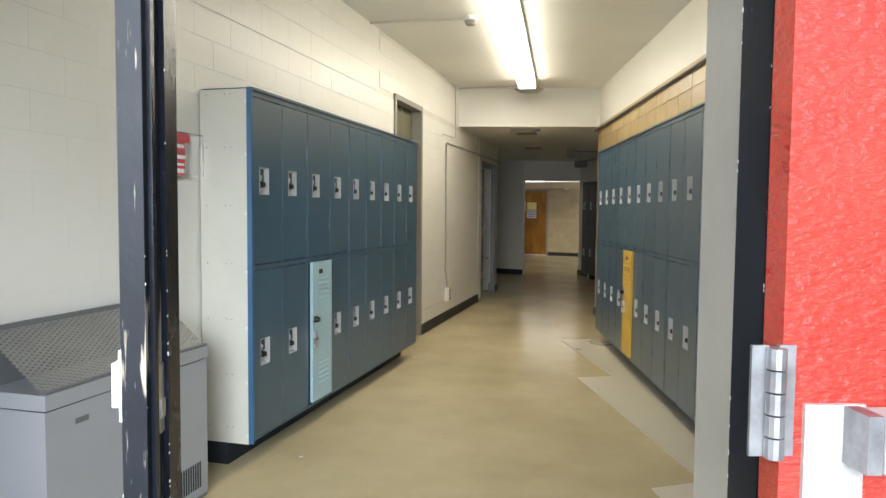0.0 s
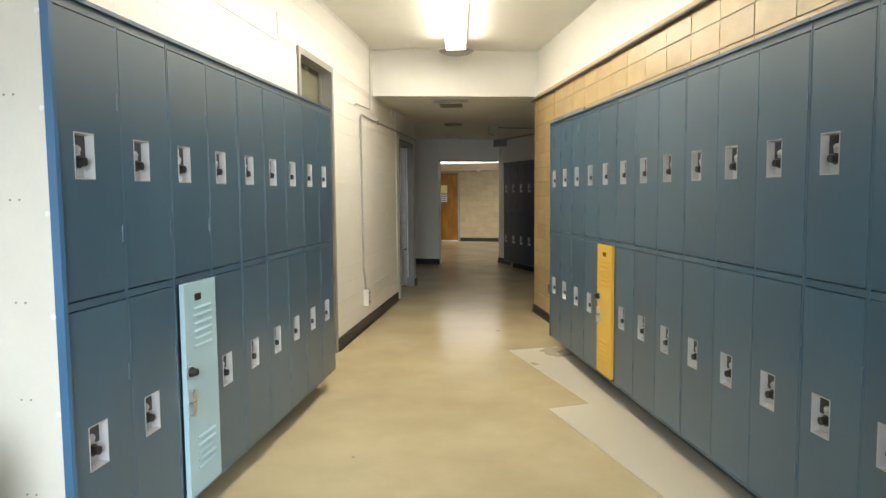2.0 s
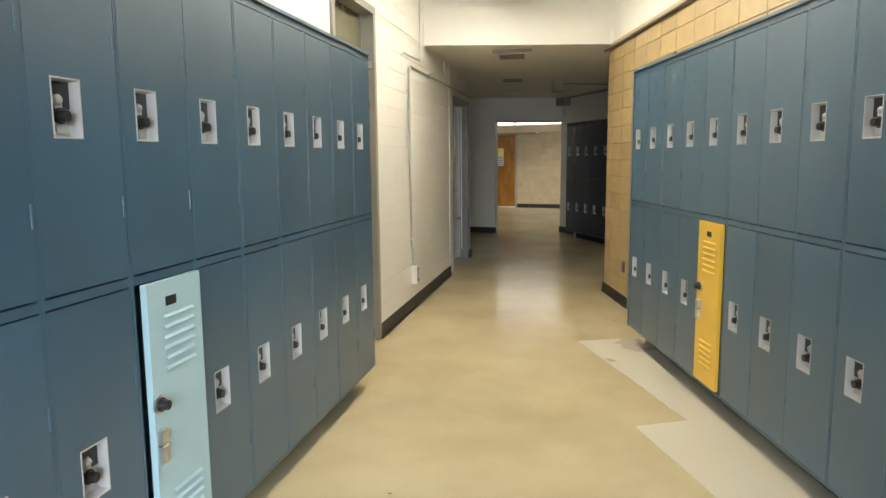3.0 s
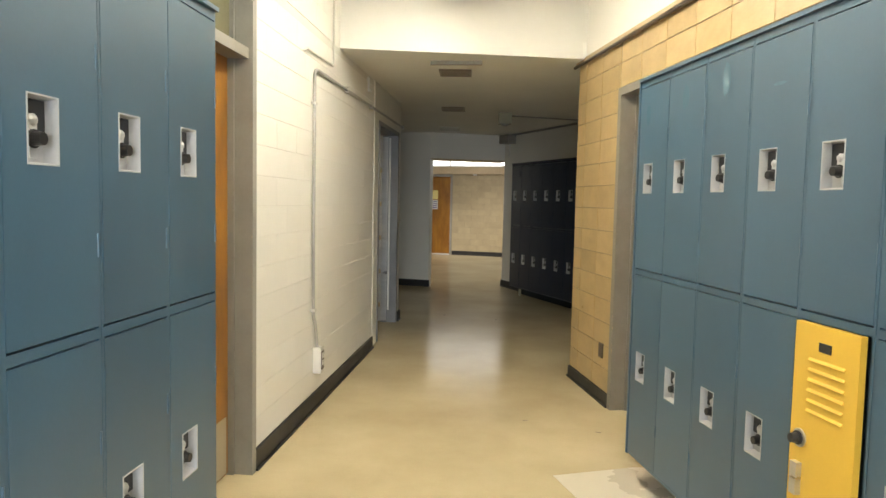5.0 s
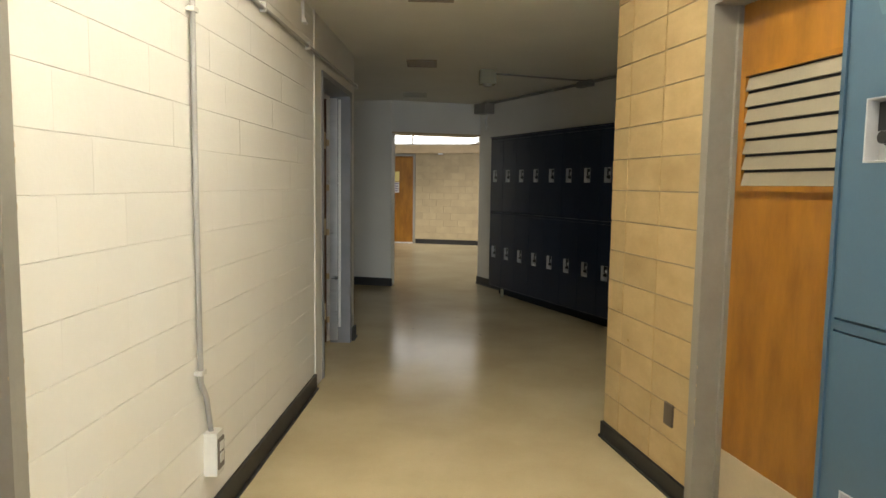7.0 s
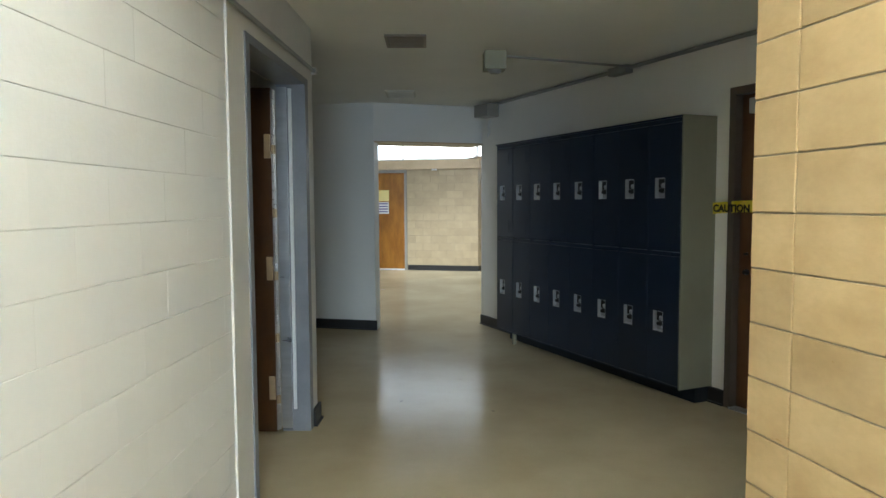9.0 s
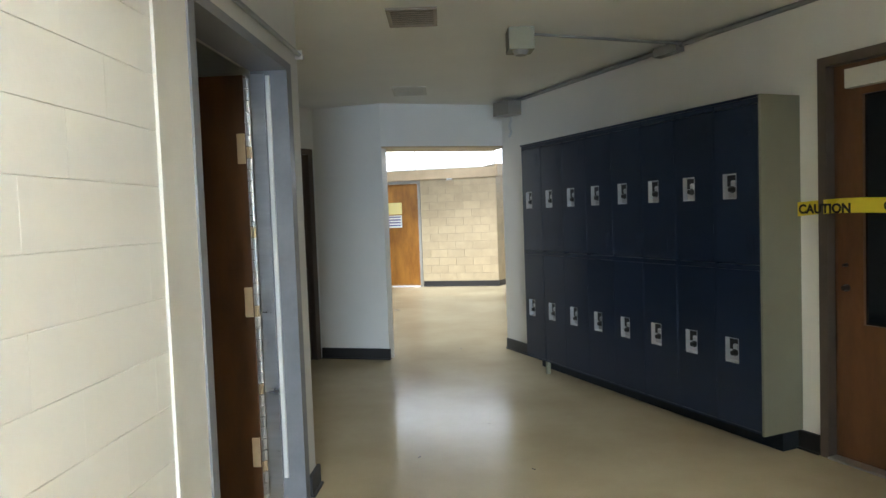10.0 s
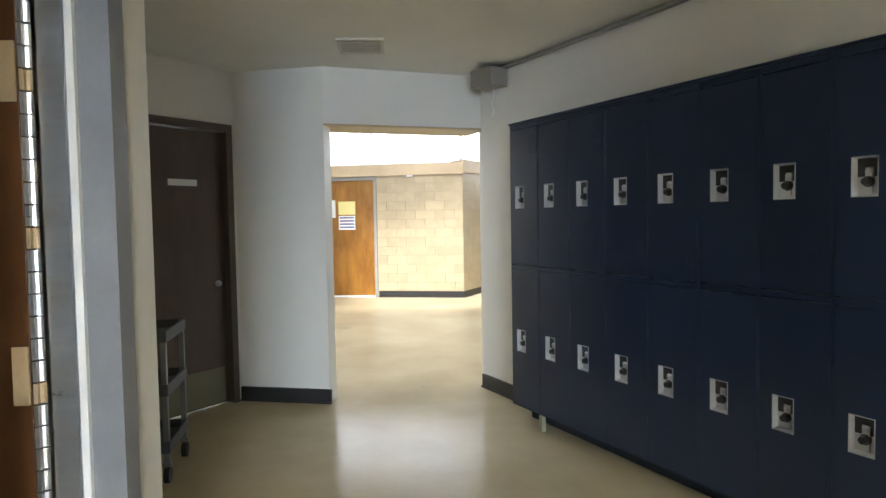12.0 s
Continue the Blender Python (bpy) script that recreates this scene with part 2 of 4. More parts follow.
INK = material("black_ink", (0.01, 0.01, 0.01), 0.5, vary=0.1, bump=0.0)
PAPER = material("white_paper", (0.78, 0.78, 0.75), 0.7, vary=0.03, bump=0.02)
YPAPER = material("yellow_paper", (0.78, 0.68, 0.27), 0.7, vary=0.03, bump=0.02)
PURPLE = material("purple_print", (0.12, 0.10, 0.25), 0.6, vary=0.1, bump=0.0)
VENT = material("tan_vent_enamel", (0.24, 0.20, 0.15), 0.5, vary=0.1)
TUBE = glowing("fluorescent_tube", (1.0, 0.94, 0.79), 16.0)
CLEAR = clear_plastic("clear_cover", (0.95, 0.95, 0.95), 0.06)
CASTER = material("black_caster_rubber", (0.02, 0.02, 0.02), 0.6, vary=0.2)
CARTGREY = material("cart_grey_plastic", (0.10, 0.10, 0.11), 0.5, vary=0.12)
LEDGE = material("tan_ledge_wood", (0.52, 0.40, 0.24), 0.5, vary=0.1, grain=40)

# ---- mesh helpers ----


def boxes(bm, x0, x1, y0, y1, z0, z1, mat=0):
    """One closed block."""
    v = [bm.verts.new((x, y, z)) for z in (z0, z1) for y in (y0, y1) for x in (x0, x1)]
    for q in ((0, 2, 3, 1), (4, 5, 7, 6), (0, 1, 5, 4), (1, 3, 7, 5), (3, 2, 6, 7), (2, 0, 4, 6)):
        bm.faces.new([v[i] for i in q]).material_index = mat


def soften(bm, r, seg=2):
    es = [e for e in bm.edges if len(e.link_faces) == 2 and e.calc_face_angle(0) > 0.5]
    bmesh.ops.bevel(bm, geom=es, offset=r, segments=seg, affect="EDGES", profile=0.5)
    return bm


def block(x0, x1, y0, y1, z0, z1, r=0.0, seg=2):
    bm = bmesh.new()
    boxes(bm, x0, x1, y0, y1, z0, z1)
    return soften(bm, r, seg) if r else bm


def rod(bm, a, b, r, n=12, r2=None):
    """A round bar from a to b."""
    a, b = Vector(a), Vector(b)
    m = Matrix.Translation((a + b) / 2) @ (b - a).to_track_quat("Z", "Y").to_matrix().to_4x4()
    bmesh.ops.create_cone(bm, cap_ends=True, segments=n, radius1=r, radius2=r if r2 is None else r2, depth=(b - a).length, matrix=m)
    return bm


def mesh_of(bm, name, *mats, smooth=False):
    me = bpy.data.meshes.new(name)
    bmesh.ops.recalc_face_normals(bm, faces=bm.faces)
    bm.to_mesh(me)
    bm.free()
    for m in mats:
        me.materials.append(m)
    if smooth:
        me.polygons.foreach_set("use_smooth", [True] * len(me.polygons))
    return me


def part(name, bm, mat, parent, label="", smooth=False):
    ob = new(name, mesh_of(bm, name, *(mat if isinstance(mat, tuple) else (mat,)), smooth=smooth))
    ob.parent = parent
    return tagged(ob, label) if label else ob


def thing(name, m, label, category, group="", kind=""):
    ob = new(name)
    ob.empty_display_size = 0.1
    ob.matrix_world = m
    return tagged(ob, label, category, group, kind)


def solid(name, bm, mat, m, label, category, group="", kind="", smooth=False):
    ob = new(name, mesh_of(bm, name, *(mat if isinstance(mat, tuple) else (mat,)), smooth=smooth))
    ob.matrix_world = m
    return tagged(ob, label, category, group, kind)


def along(a, b):
    """Axes of a wall: x runs from a to b, y into the wall, z up."""
    d = Vector((b[0] - a[0], b[1] - a[1], 0)).normalized()
    n = Vector((0, 0, 1)).cross(d)
    m = Matrix.Identity(4)
    m.col[0][:3], m.col[1][:3], m.col[3][:3] = d, n, (a[0], a[1], 0)
    return m


def shift(m, u=0, v=0, z=0, turn=0):
    return m @ pose(u, v, z, 0, 0, turn)


def pipe(points, r, name, mat, m, label, parent=None):
    cu = bpy.data.curves.new(name, "CURVE")
    cu.dimensions, cu.bevel_depth, cu.bevel_resolution = "3D", r, 3
    sp = cu.splines.new("POLY")
    sp.points.add(len(points) - 1)
    for p, q in zip(sp.points, points):
        p.co = (*q, 1)
    cu.materials.append(mat)
    ob = new(name, cu)
    if parent:
        ob.parent = parent
    else:
        ob.matrix_world = m
        tagged(ob, label, "conduit")
    return ob


I4 = Matrix.Identity(4)
LEFT = along((-2.1, 0), (-2.1, 1))                    # corridor wall with the painted blocks
RIGHT = along((-0.327, 7.8), (0.769, 2.9215))         # wall of yellow blocks, origin at its far corner
DARK = along((-0.944, 13.56), (-0.560, 12.779))          # wall behind the navy lockers
WHITEW = along((-2.805, 13.31), (-2.118, 13.16))        # angled white wall beside the opening
HEAD = along((-2.118, 13.16), (-0.898, 13.61))         # the opening into the hall
BROWNW = along((-3.93, 11.464), (-2.805, 13.31))       # wall of the brown door
ENTRY = along((-1.372, -0.951), (-0.429, -0.618))       # entrance wall, origin at the left jamb
FAR = along((-2.32, 19.86), (-0.86, 19.56))        # yellow wall across the hall
HI, LO = 2.96, 2.462                                   # ceiling heights

# ---- structure ----


def wall(name, m, spans, mat, label, depth=0.2, kind="structure"):
    """A wall from blocks (u0, u1, z0, z1)."""
    bm = bmesh.new()
    for u0, u1, z0, z1 in spans:
        boxes(bm, u0, u1, 0, depth, z0, z1)
    return solid(name, bm, mat, m, label, "wall", kind=kind)


def outline(name, pts, z0, z1, mat, label, category):
    bm = bmesh.new()
    lo = [bm.verts.new((x, y, z0)) for x, y in pts]
    hi = [bm.verts.new((x, y, z1)) for x, y in pts]
    bm.faces.new(lo), bm.faces.new(hi)
    for i in range(len(pts)):
        j = (i + 1) % len(pts)
        bm.faces.new((lo[i], lo[j], hi[j], hi[i]))
    return solid(name, bm, mat, I4, label, category, kind="structure")


outline("ground", [(-400, -400), (400, -400), (400, 400), (-400, 400)], -0.6, -0.08, CONCRETE, "grey concrete ground around the building", "ground")
outline("floor", [(-2.4, -1.42), (1.9, 0.1), (3.3, 5.4), (-0.6, 13.7), (3.5, 15.2), (3.5, 24), (-8, 24), (-8, 14.6), (-4.2, 14.0), (-4.2, 7.9), (-2.4, 7.9)],
        -0.2, 0.0, FLOOR, "waxed tan vinyl corridor floor with faint scuffs", "floor")
# thin paler sheet over the floor with a stepped outline
outline("floor_patch", [(-0.59, 5.74), (-0.164, 5.91), (0.06, 5.93), (1.28, 0.5), (0.78, 0.5), (0.206, 1.94), (0.46, 2.10), (-0.30, 4.115), (-0.026, 4.245)],
        0.0005, 0.004, PATCH, "paler stepped patch over the floor beside the lockers", "floor")
outline("ceiling", [(-2.3, -1.5), (1.9, 0.0), (1.9, 2.0), (-0.1, 7.95), (-0.30, 7.623), (-2.12, 7.247), (-2.3, 7.21)], HI, HI + 0.15, CEIL, "cream painted plaster corridor ceiling", "ceiling")
outline("ceiling_low", [(-2.12, 7.247), (-0.36, 7.611), (-0.1, 7.66), (0.38, 5.4), (3.3, 5.4), (-0.84, 13.66), (-2.10, 13.24), (-2.8, 13.42), (-4.2, 12.3), (-4.2, 9.8), (-2.12, 9.8)], LO, LO + 0.12, CEIL, "low cream painted corridor ceiling in dim light", "ceiling")
wall("wall_header", along((-2.2, 7.23), (-0.29, 7.625)), [(0, 1.95, LO + 0.001, HI)], WHITE, "white painted drop between two ceiling heights", 0.12)

# left wall: openings for a door with a transom and for an open doorway
wall_left = wall("wall_left", LEFT, [(-1.5, 4.68, 0, HI), (4.68, 5.58, 2.465, HI), (5.58, 8.76, 0, HI), (8.76, 9.93, 2.125, HI), (9.93, 10.08, 0, HI)], PALEMORTAR,
                 "white painted block wall along the corridor", 0.24)
wall_right = wall("wall_right", RIGHT, [(0, 0.86, 0, HI), (0.86, 1.86, 2.13, HI), (1.86, 8.6, 0, HI)], MORTAR, "yellow block wall with white plaster above", 0.22)
wall("wall_side_end", along((3.1, 5.6), (0.1, 5.6)), [(0, 1.40, 0, LO), (1.40, 2.30, 0, 0.7), (1.40, 2.30, 2.2, LO), (2.30, 2.69, 0, LO)], WHITE, "wall with a window at the end of the side corridor", 0.15)
wall("wall_dark", DARK, [(0, 3.545, 0, LO), (3.545, 4.485, 2.10, LO), (4.485, 9.1, 0, LO)], WHITE, "cream painted wall behind the navy lockers", 0.18)
wall("wall_white", WHITEW, [(0, 0.703, 0, LO)], WHITE, "angled white wall beside the opening", 0.14)
wall("wall_opening", HEAD, [(0, 1.30, 2.055, 3.69)], WHITE, "white header over the opening to the hall", 0.42)
wall("wall_brown_door", BROWNW, [(0, 1.15, 0, LO), (1.15, 2.12, 2.05, LO), (2.12, 2.16, 0, LO)], WHITE, "white wall around the brown door", 0.16)
wall("wall_recess", along((-3.93, 10.11), (-3.93, 11.47)), [(0, 1.36, 0, LO)], WHITE, "white wall of the dim recess", 0.15)
wall("wall_recess_return", along((-2.1, 10.082), (-3.93, 10.082)), [(0.0, 1.98, 0, LO)], WHITE, "white return wall beside the open doorway", 0.03)
# dark room behind the open doorway
wall("wall_room_back", along((-4.1, 7.9), (-4.1, 10.11)), [(0, 2.21, 0, 2.6)], CONCRETE, "unlit wall of the room behind the doorway", 0.1)
wall("wall_room_side", along((-2.34, 8.1), (-4.1, 8.1)), [(0, 1.8, 0, 2.6)], CONCRETE, "unlit wall of the room behind the doorway", 0.1)
outline("ceiling_room", [(-4.2, 7.9), (-2.34, 7.9), (-2.34, 10.11), (-4.2, 10.11)], 2.5, 2.6, CEIL, "ceiling of the unlit room", "ceiling")

# entrance wall
wall("wall_entry", shift(ENTRY, 0, -0.14), [(-0.95, -0.12, 0, HI), (-0.12, 1.75, 2.16, HI), (1.75, 3.35, 0, HI)], FACADE, "rendered entrance wall around the double door", 0.24)

# hall beyond the opening
wall("wall_hall_far", FAR, [(-3.2, -0.98, 0, 2.25), (-0.98, 0.0, 2.04, 2.25), (0.0, 1.49, 0, 2.25), (-3.2, 1.49, 3.5, 3.7)], MORTAR, "yellow block wall of the hall below a clerestory", 0.2)
FAR2 = along((-0.86, 19.56), (0.14, 21.615))
wall("wall_hall_corner", FAR2, [(0.0, 2.3, 0, 2.30), (0, 2.3, 3.5, 3.7)], MORTAR, "yellow block wall turning away at the corner", 0.2)
# walls out of view, added to enclose the hall and keep sky light out
wall("wall_hall_left", along((-6.2, 14.2), (-5.4, 22.1)), [(0, 8.0, 0, 3.7)], WHITE, "unseen white side wall closing off the hall", 0.2)
wall("wall_hall_right", along((2.6, 22.9), (2.6, 14.9)), [(0, 8.2, 0, 3.7)], WHITE, "unseen white side wall closing off the hall", 0.2)
wall("wall_hall_end", along((0.12, 21.6), (2.8, 22.9)), [(0, 2.97, 0, 3.7)], WHITE, "unseen white end wall closing off the hall", 0.2)
wall("wall_hall_near_left", along((-2.118, 13.305), (-6.4, 14.4)), [(0, 4.35, 0, 3.7)], WHITE, "unseen white wall closing the hall behind the corridor", 0.14)
wall("wall_hall_near_right", along((2.8, 15.02), (-0.95, 13.77)), [(0, 3.95, 0, 3.7)], WHITE, "unseen white wall closing the hall behind the corridor", 0.14)
# hall ceiling out of view; its opening is added for the overhead lamp
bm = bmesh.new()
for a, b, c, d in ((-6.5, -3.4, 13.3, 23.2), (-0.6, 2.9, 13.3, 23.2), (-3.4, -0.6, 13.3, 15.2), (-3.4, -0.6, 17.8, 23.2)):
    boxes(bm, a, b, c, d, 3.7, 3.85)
solid("ceiling_hall", bm, CEIL, I4, "high pale hall ceiling with an added opening for the fill lamp", "ceiling", kind="structure")

# ---- baseboards, ledges and trims ----


def baseboard(m, u0, u1, v=-0.018, z1=0.105):
    bm = bmesh.new()
    boxes(bm, u0, u1, v, 0, 0, z1)
    boxes(bm, u0, u1, v - 0.012, v, 0, 0.012)
    return solid("baseboard", soften(bm, 0.003, 1), BASE, m, "black rubber cove baseboard with scuffs", "baseboard", kind="structure")


baseboard(LEFT, -0.75, 4.68), baseboard(LEFT, 5.58, 8.52), baseboard(LEFT, 9.935, 10.115)
baseboard(RIGHT, -0.012, 0.86, z1=0.085), baseboard(RIGHT, 1.88, 8.3)
baseboard(DARK, -0.01, 3.52), baseboard(DARK, 4.51, 9.0)
baseboard(WHITEW, 0, 0.72), baseboard(FAR, 0.02, 1.50), baseboard(FAR2, 0, 2.2), baseboard(BROWNW, 0.1, 1.13)
baseboard(along((-3.93, 10.11), (-3.93, 11.47)), 0.02, 1.40)

bm = block(0.0, 8.5, -0.014, 0.0, 2.467, HI - 0.001)
part("plaster", bm, WHITE, wall_right, "white plaster above the yellow blocks")
bm = bmesh.new()
boxes(bm, -0.02, 8.5, -0.03, 0, 2.447, 2.472)
trim = solid("trim", soften(bm, 0.004), LEDGE, RIGHT, "narrow tan ledge along the top of the blocks", "trim", kind="structure")
pipe([(-0.03, -0.035, 2.432), (1.5, -0.03, 2.430), (4.0, -0.032, 2.432), (8.4, -0.03, 2.430)], 0.012, "conduit", BROWNFRAME, RIGHT, "dark conduit running under the tan ledge")
bm = block(-3.2, 1.51, -0.05, 0.0, 2.075, 2.26, 0.01)
solid("trim", bm, LEDGE, FAR, "tan wooden sill band under the clerestory", "trim", kind="structure")
bm = block(-0.02, 2.3, -0.05, 0.0, 2.09, 2.31, 0.01)
solid("trim", bm, LEDGE, FAR2, "tan wooden sill band under the clerestory", "trim", kind="structure")
bm = block(0.0, 1.296, -0.006, 0.415, 2.040, 2.054)
solid("trim", bm, LEDGE, HEAD, "tan underside edge of the opening", "trim", kind="structure")

# bright overcast sky outside the clerestory
SKYGLOW = glowing("overcast_sky", (1.0, 0.99, 0.97), 1.05)
solid("backdrop", block(-5.0, 6.0, 3.0, 3.02, 2.2, 6.5), SKYGLOW, FAR, "white overcast sky outside the clerestory", "sky", kind="structure")
# clerestory panes, lit by the sky behind them
for m, u0, u1, sill in ((FAR, -3.2, 1.48, 2.25), (FAR2, 0.03, 2.3, 2.30)):
    w = thing("window_1", m, "bright clerestory window band of the hall", "window", kind="structure")
    bm = bmesh.new()
    boxes(bm, u0, u1, 0.06, 0.10, sill, sill + 0.04), boxes(bm, u0, u1, 0.06, 0.10, 3.46, 3.5)
    part("window_frame", bm, WHITE, w)
    n = max(1, round((u1 - u0) / 1.6))
    for i in range(n):
        a, b = u0 + (u1 - u0) * i / n, u0 + (u1 - u0) * (i + 1) / n
        part("mullion", block(b - 0.03, b, 0.055, 0.105, sill + 0.04, 3.46), WHITE, w)
        pane = part("pane", block(a, b - 0.03, 0.078, 0.082, sill + 0.04, 3.46), CLEAR, w)
        pane.visible_shadow = False

# ---- lockers ----


def tray(h=0.143, w=0.097, deep=0.032):
    """Recessed zinc lock pocket: thin rim, sloping sides and back in one pressed sheet."""
    bm = bmesh.new()
    rings = []
    for c, y in ((0.0, 0.004), (0.0, -0.0015), (0.0035, -0.0015), (0.007, deep)):
        rings.append([bm.verts.new(p) for p in ((c, y, c), (w - c, y, c), (w - c, y, h - c), (c, y, h - c))])
    for p, q in zip(rings, rings[1:]):
        for i in range(4):
            bm.faces.new((p[i], p[(i + 1) % 4], q[(i + 1) % 4], q[i]))
    bm.faces.new(rings[-1])
    return bm


def pocket_shade(lx, f, top, h=0.143, w=0.097, deep=0.032):
    """Black upside-down U on the pocket's back, painting shade in the latch opening."""
    bm = bmesh.new()
    r = 0.0075
    outline_xz = ((r, 0.50), (0.032, 0.50), (0.032, 0.74), (w - 0.032, 0.74), (w - 0.032, 0.50), (w - r, 0.50), (w - r, 0.945), (r, 0.945))
    face = bm.faces.new([bm.verts.new((lx + x, f + deep - 0.001, top - h + z * h)) for x, z in outline_xz])
    for v in bmesh.ops.extrude_face_region(bm, geom=[face])["geom"]:
        if isinstance(v, bmesh.types.BMVert):
            v.co.y -= 0.005
    return bm


def knob(bm, x, y, z, r=0.019):
    rod(bm, (x, y, z), (x, y - 0.008, z), r, 16)
    rod(bm, (x, y - 0.008, z), (x, y - 0.028, z), r * 0.8, 16, r * 0.68)
    return bm


def locker_door(parent, pitch, depth, z0, z1, lock_z, mat, lx):
    x0, x1, h, w = 0.0106, pitch - 0.0108, 0.143, 0.097
    bm = bmesh.new()
    f, b = -depth - 0.0012, -depth + 0.012
    boxes(bm, x0, lx, f, b, z0, z1), boxes(bm, lx + w, x1, f, b, z0, z1)
    boxes(bm, lx, lx + w, f, b, z0, lock_z - h), boxes(bm, lx, lx + w, f, b, lock_z, z1)
    d = part("door", bm, mat, parent)
    t = part("lock_tray", tray(), TRAY, d, "recessed zinc lock tray")
    t.location = (lx, f, lock_z - h)
    part("latch_hole", pocket_shade(lx, f, lock_z), DIAL, d, "black piece for the shaded latch opening")
    bm = bmesh.new()
    knob(bm, lx + w / 2, f + 0.027, lock_z - h * 0.62, 0.020)
    part("dial", bm, DIAL, d, "black combination dial", smooth=False)
    bm = bmesh.new()
    rod(bm, (lx + w / 2, f + 0.029, lock_z - 0.050), (lx + w / 2, f + 0.016, lock_z - 0.054), 0.016, 14, 0.009)
    boxes(bm, lx + w / 2 - 0.012, lx + w / 2 + 0.012, f + 0.022, f + 0.030, lock_z - 0.128, lock_z - 0.05)
    part("latch", soften(bm, 0.003, 1), TRAY, d, "pale finger latch")
    for z in (z0 + 0.22 * (z1 - z0), z0 + 0.72 * (z1 - z0)):
        bm = bmesh.new()
        rod(bm, (x1 + 0.002, f + 0.001, z - 0.028), (x1 + 0.002, f + 0.001, z + 0.028), 0.004, 8)
        part("hinge", bm, mat, d)
    return d


def plain_door(parent, pitch, depth, z0, z1, mat, label, left=0.012):
    """A flat replacement door with two groups of louvers."""
    x0, x1 = left, left + 0.272
    z0 += 0.012
    f, b = -depth - 0.016, -depth + 0.004
    bm = block(x0, x1, f, b, z0, z1, 0.003)
    d = part("door", bm, mat, parent, label)
    for base, n in ((z1 - 0.10, 6), (z0 + 0.235, 5)):
        for i in range(n):
            z = base - i * 0.031
            bm = bmesh.new()
            v = [bm.verts.new(p) for p in ((x0 + 0.07, f - 0.0005, z), (x1 - 0.05, f - 0.0005, z), (x1 - 0.05, f - 0.006, z - 0.008), (x0 + 0.07, f - 0.006, z - 0.008),
                                           (x0 + 0.07, f - 0.0005, z - 0.0095), (x1 - 0.05, f - 0.0005, z - 0.0095))]
            for q in ((0, 1, 2, 3), (3, 2, 5, 4), (0, 3, 4), (1, 5, 2)):
                bm.faces.new([v[k] for k in q])
            part("louver", bm, mat, d)
    part("number_plate", block(0.125, 0.175, f - 0.003, f, z1 - 0.075, z1 - 0.048, 0.001), DIAL, d, "small dark number plate")
    zc = z0 + 0.595 * (z1 - z0)
    bm = bmesh.new()
    rod(bm, (0.062, f, zc), (0.062, f - 0.006, zc), 0.028, 18)
    part("escutcheon", bm, STEEL, d)
    bm = bmesh.new()
    knob(bm, 0.062, f - 0.005, zc, 0.021)
    part("dial", bm, DIAL, d, "black combination dial")
    part("handle", block(0.045, 0.075, f - 0.018, f, zc - 0.175, zc - 0.075, 0.008, 3), STEEL, d, "chrome pull handle")
    return d


def locker(m, pitch, depth, z0, z1, mat, label, group, special=None, vents=False, lx=0.065, locks=(1.573, 0.665)):
    t = thing("school_locker", m, label, "locker", group)
    mid = (z0 + z1) / 2
    bm = bmesh.new()
    boxes(bm, 0.0006, pitch - 0.0006, -depth + 0.045, -0.012, z0, z1)
    for a, b, c, d in ((0.0006, 0.010, z0, z1), (pitch - 0.010, pitch - 0.0006, z0, z1), (0.010, pitch - 0.010, z0, z0 + 0.012),
                       (0.010, pitch - 0.010, mid - 0.012, mid + 0.012), (0.010, pitch - 0.010, z1 - 0.028, z1)):
        boxes(bm, a, b, -depth, -depth + 0.045, c, d)
    part("body", bm, mat, t)
    # black toe base paints in the shade under the locker
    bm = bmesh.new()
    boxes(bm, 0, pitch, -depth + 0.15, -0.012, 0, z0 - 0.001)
    part("base", bm, GAP, t, "recessed toe base coloured black for the shade below")
    bm = bmesh.new()
    boxes(bm, 0.0004, pitch - 0.0004, -depth - 0.013, -0.012, z1 + 0.0005, z1 + 0.014)
    part("top", bm, mat, t)
    zs = ((mid + 0.018, z1 - 0.033, locks[0]), (z0 + 0.015, mid - 0.0165, locks[1]))
    for k, (a, b, lz) in enumerate(zs):
        if k and special:
            plain_door(t, pitch, depth, a, b, *special)
        else:
            locker_door(t, pitch, depth, a, b, lz, mat, lx)
            if vents and k == 0:
                for x in (0.225, 0.247, 0.269):
                    for z in (b - 0.16, a + 0.05):
                        part("vent_slot", block(x, x + 0.007, -depth - 0.0028, -depth - 0.0013, z, z + 0.11), mat, t)
    return t


def bank(m, n, pitch, depth, z0, z1, mat, label, group, special=None, vents=False, lx=0.065, locks=(1.573, 0.665)):
    first = locker(m, pitch, depth, z0, z1, mat, label, group, None, vents, lx, locks)
    for i in range(1, n):
        if special and i == special[0]:
            locker(shift(m, i * pitch), pitch, depth, z0, z1, mat, special[4], group, special[1:4])
        else:
            copy_thing(first, shift(m, i * pitch, random.uniform(-0.0015, 0.0015)))
    return first


lk = bank(shift(LEFT, 1.64), 9, 0.3165, 0.30, 0.135, 1.96, BLUE, "blue enamelled double-tier steel locker against the white wall", "lockers on the white wall",
          (2, PALEBLUE, "pale blue replacement door with louvers", 0.040, "blue double-tier locker with a pale blue lower door"), lx=0.078)
pnl = part("end_panel", block(-0.016, -0.0008, -0.285, -0.012, 0.125, 1.965, 0.002), BEIGE, lk, "beige painted end panel with screw heads")
part("edge_strip", block(-0.020, -0.0005, -0.312, -0.2855, 0.13, 1.972, 0.003), BLUEEDGE, lk, "bright blue front edge")
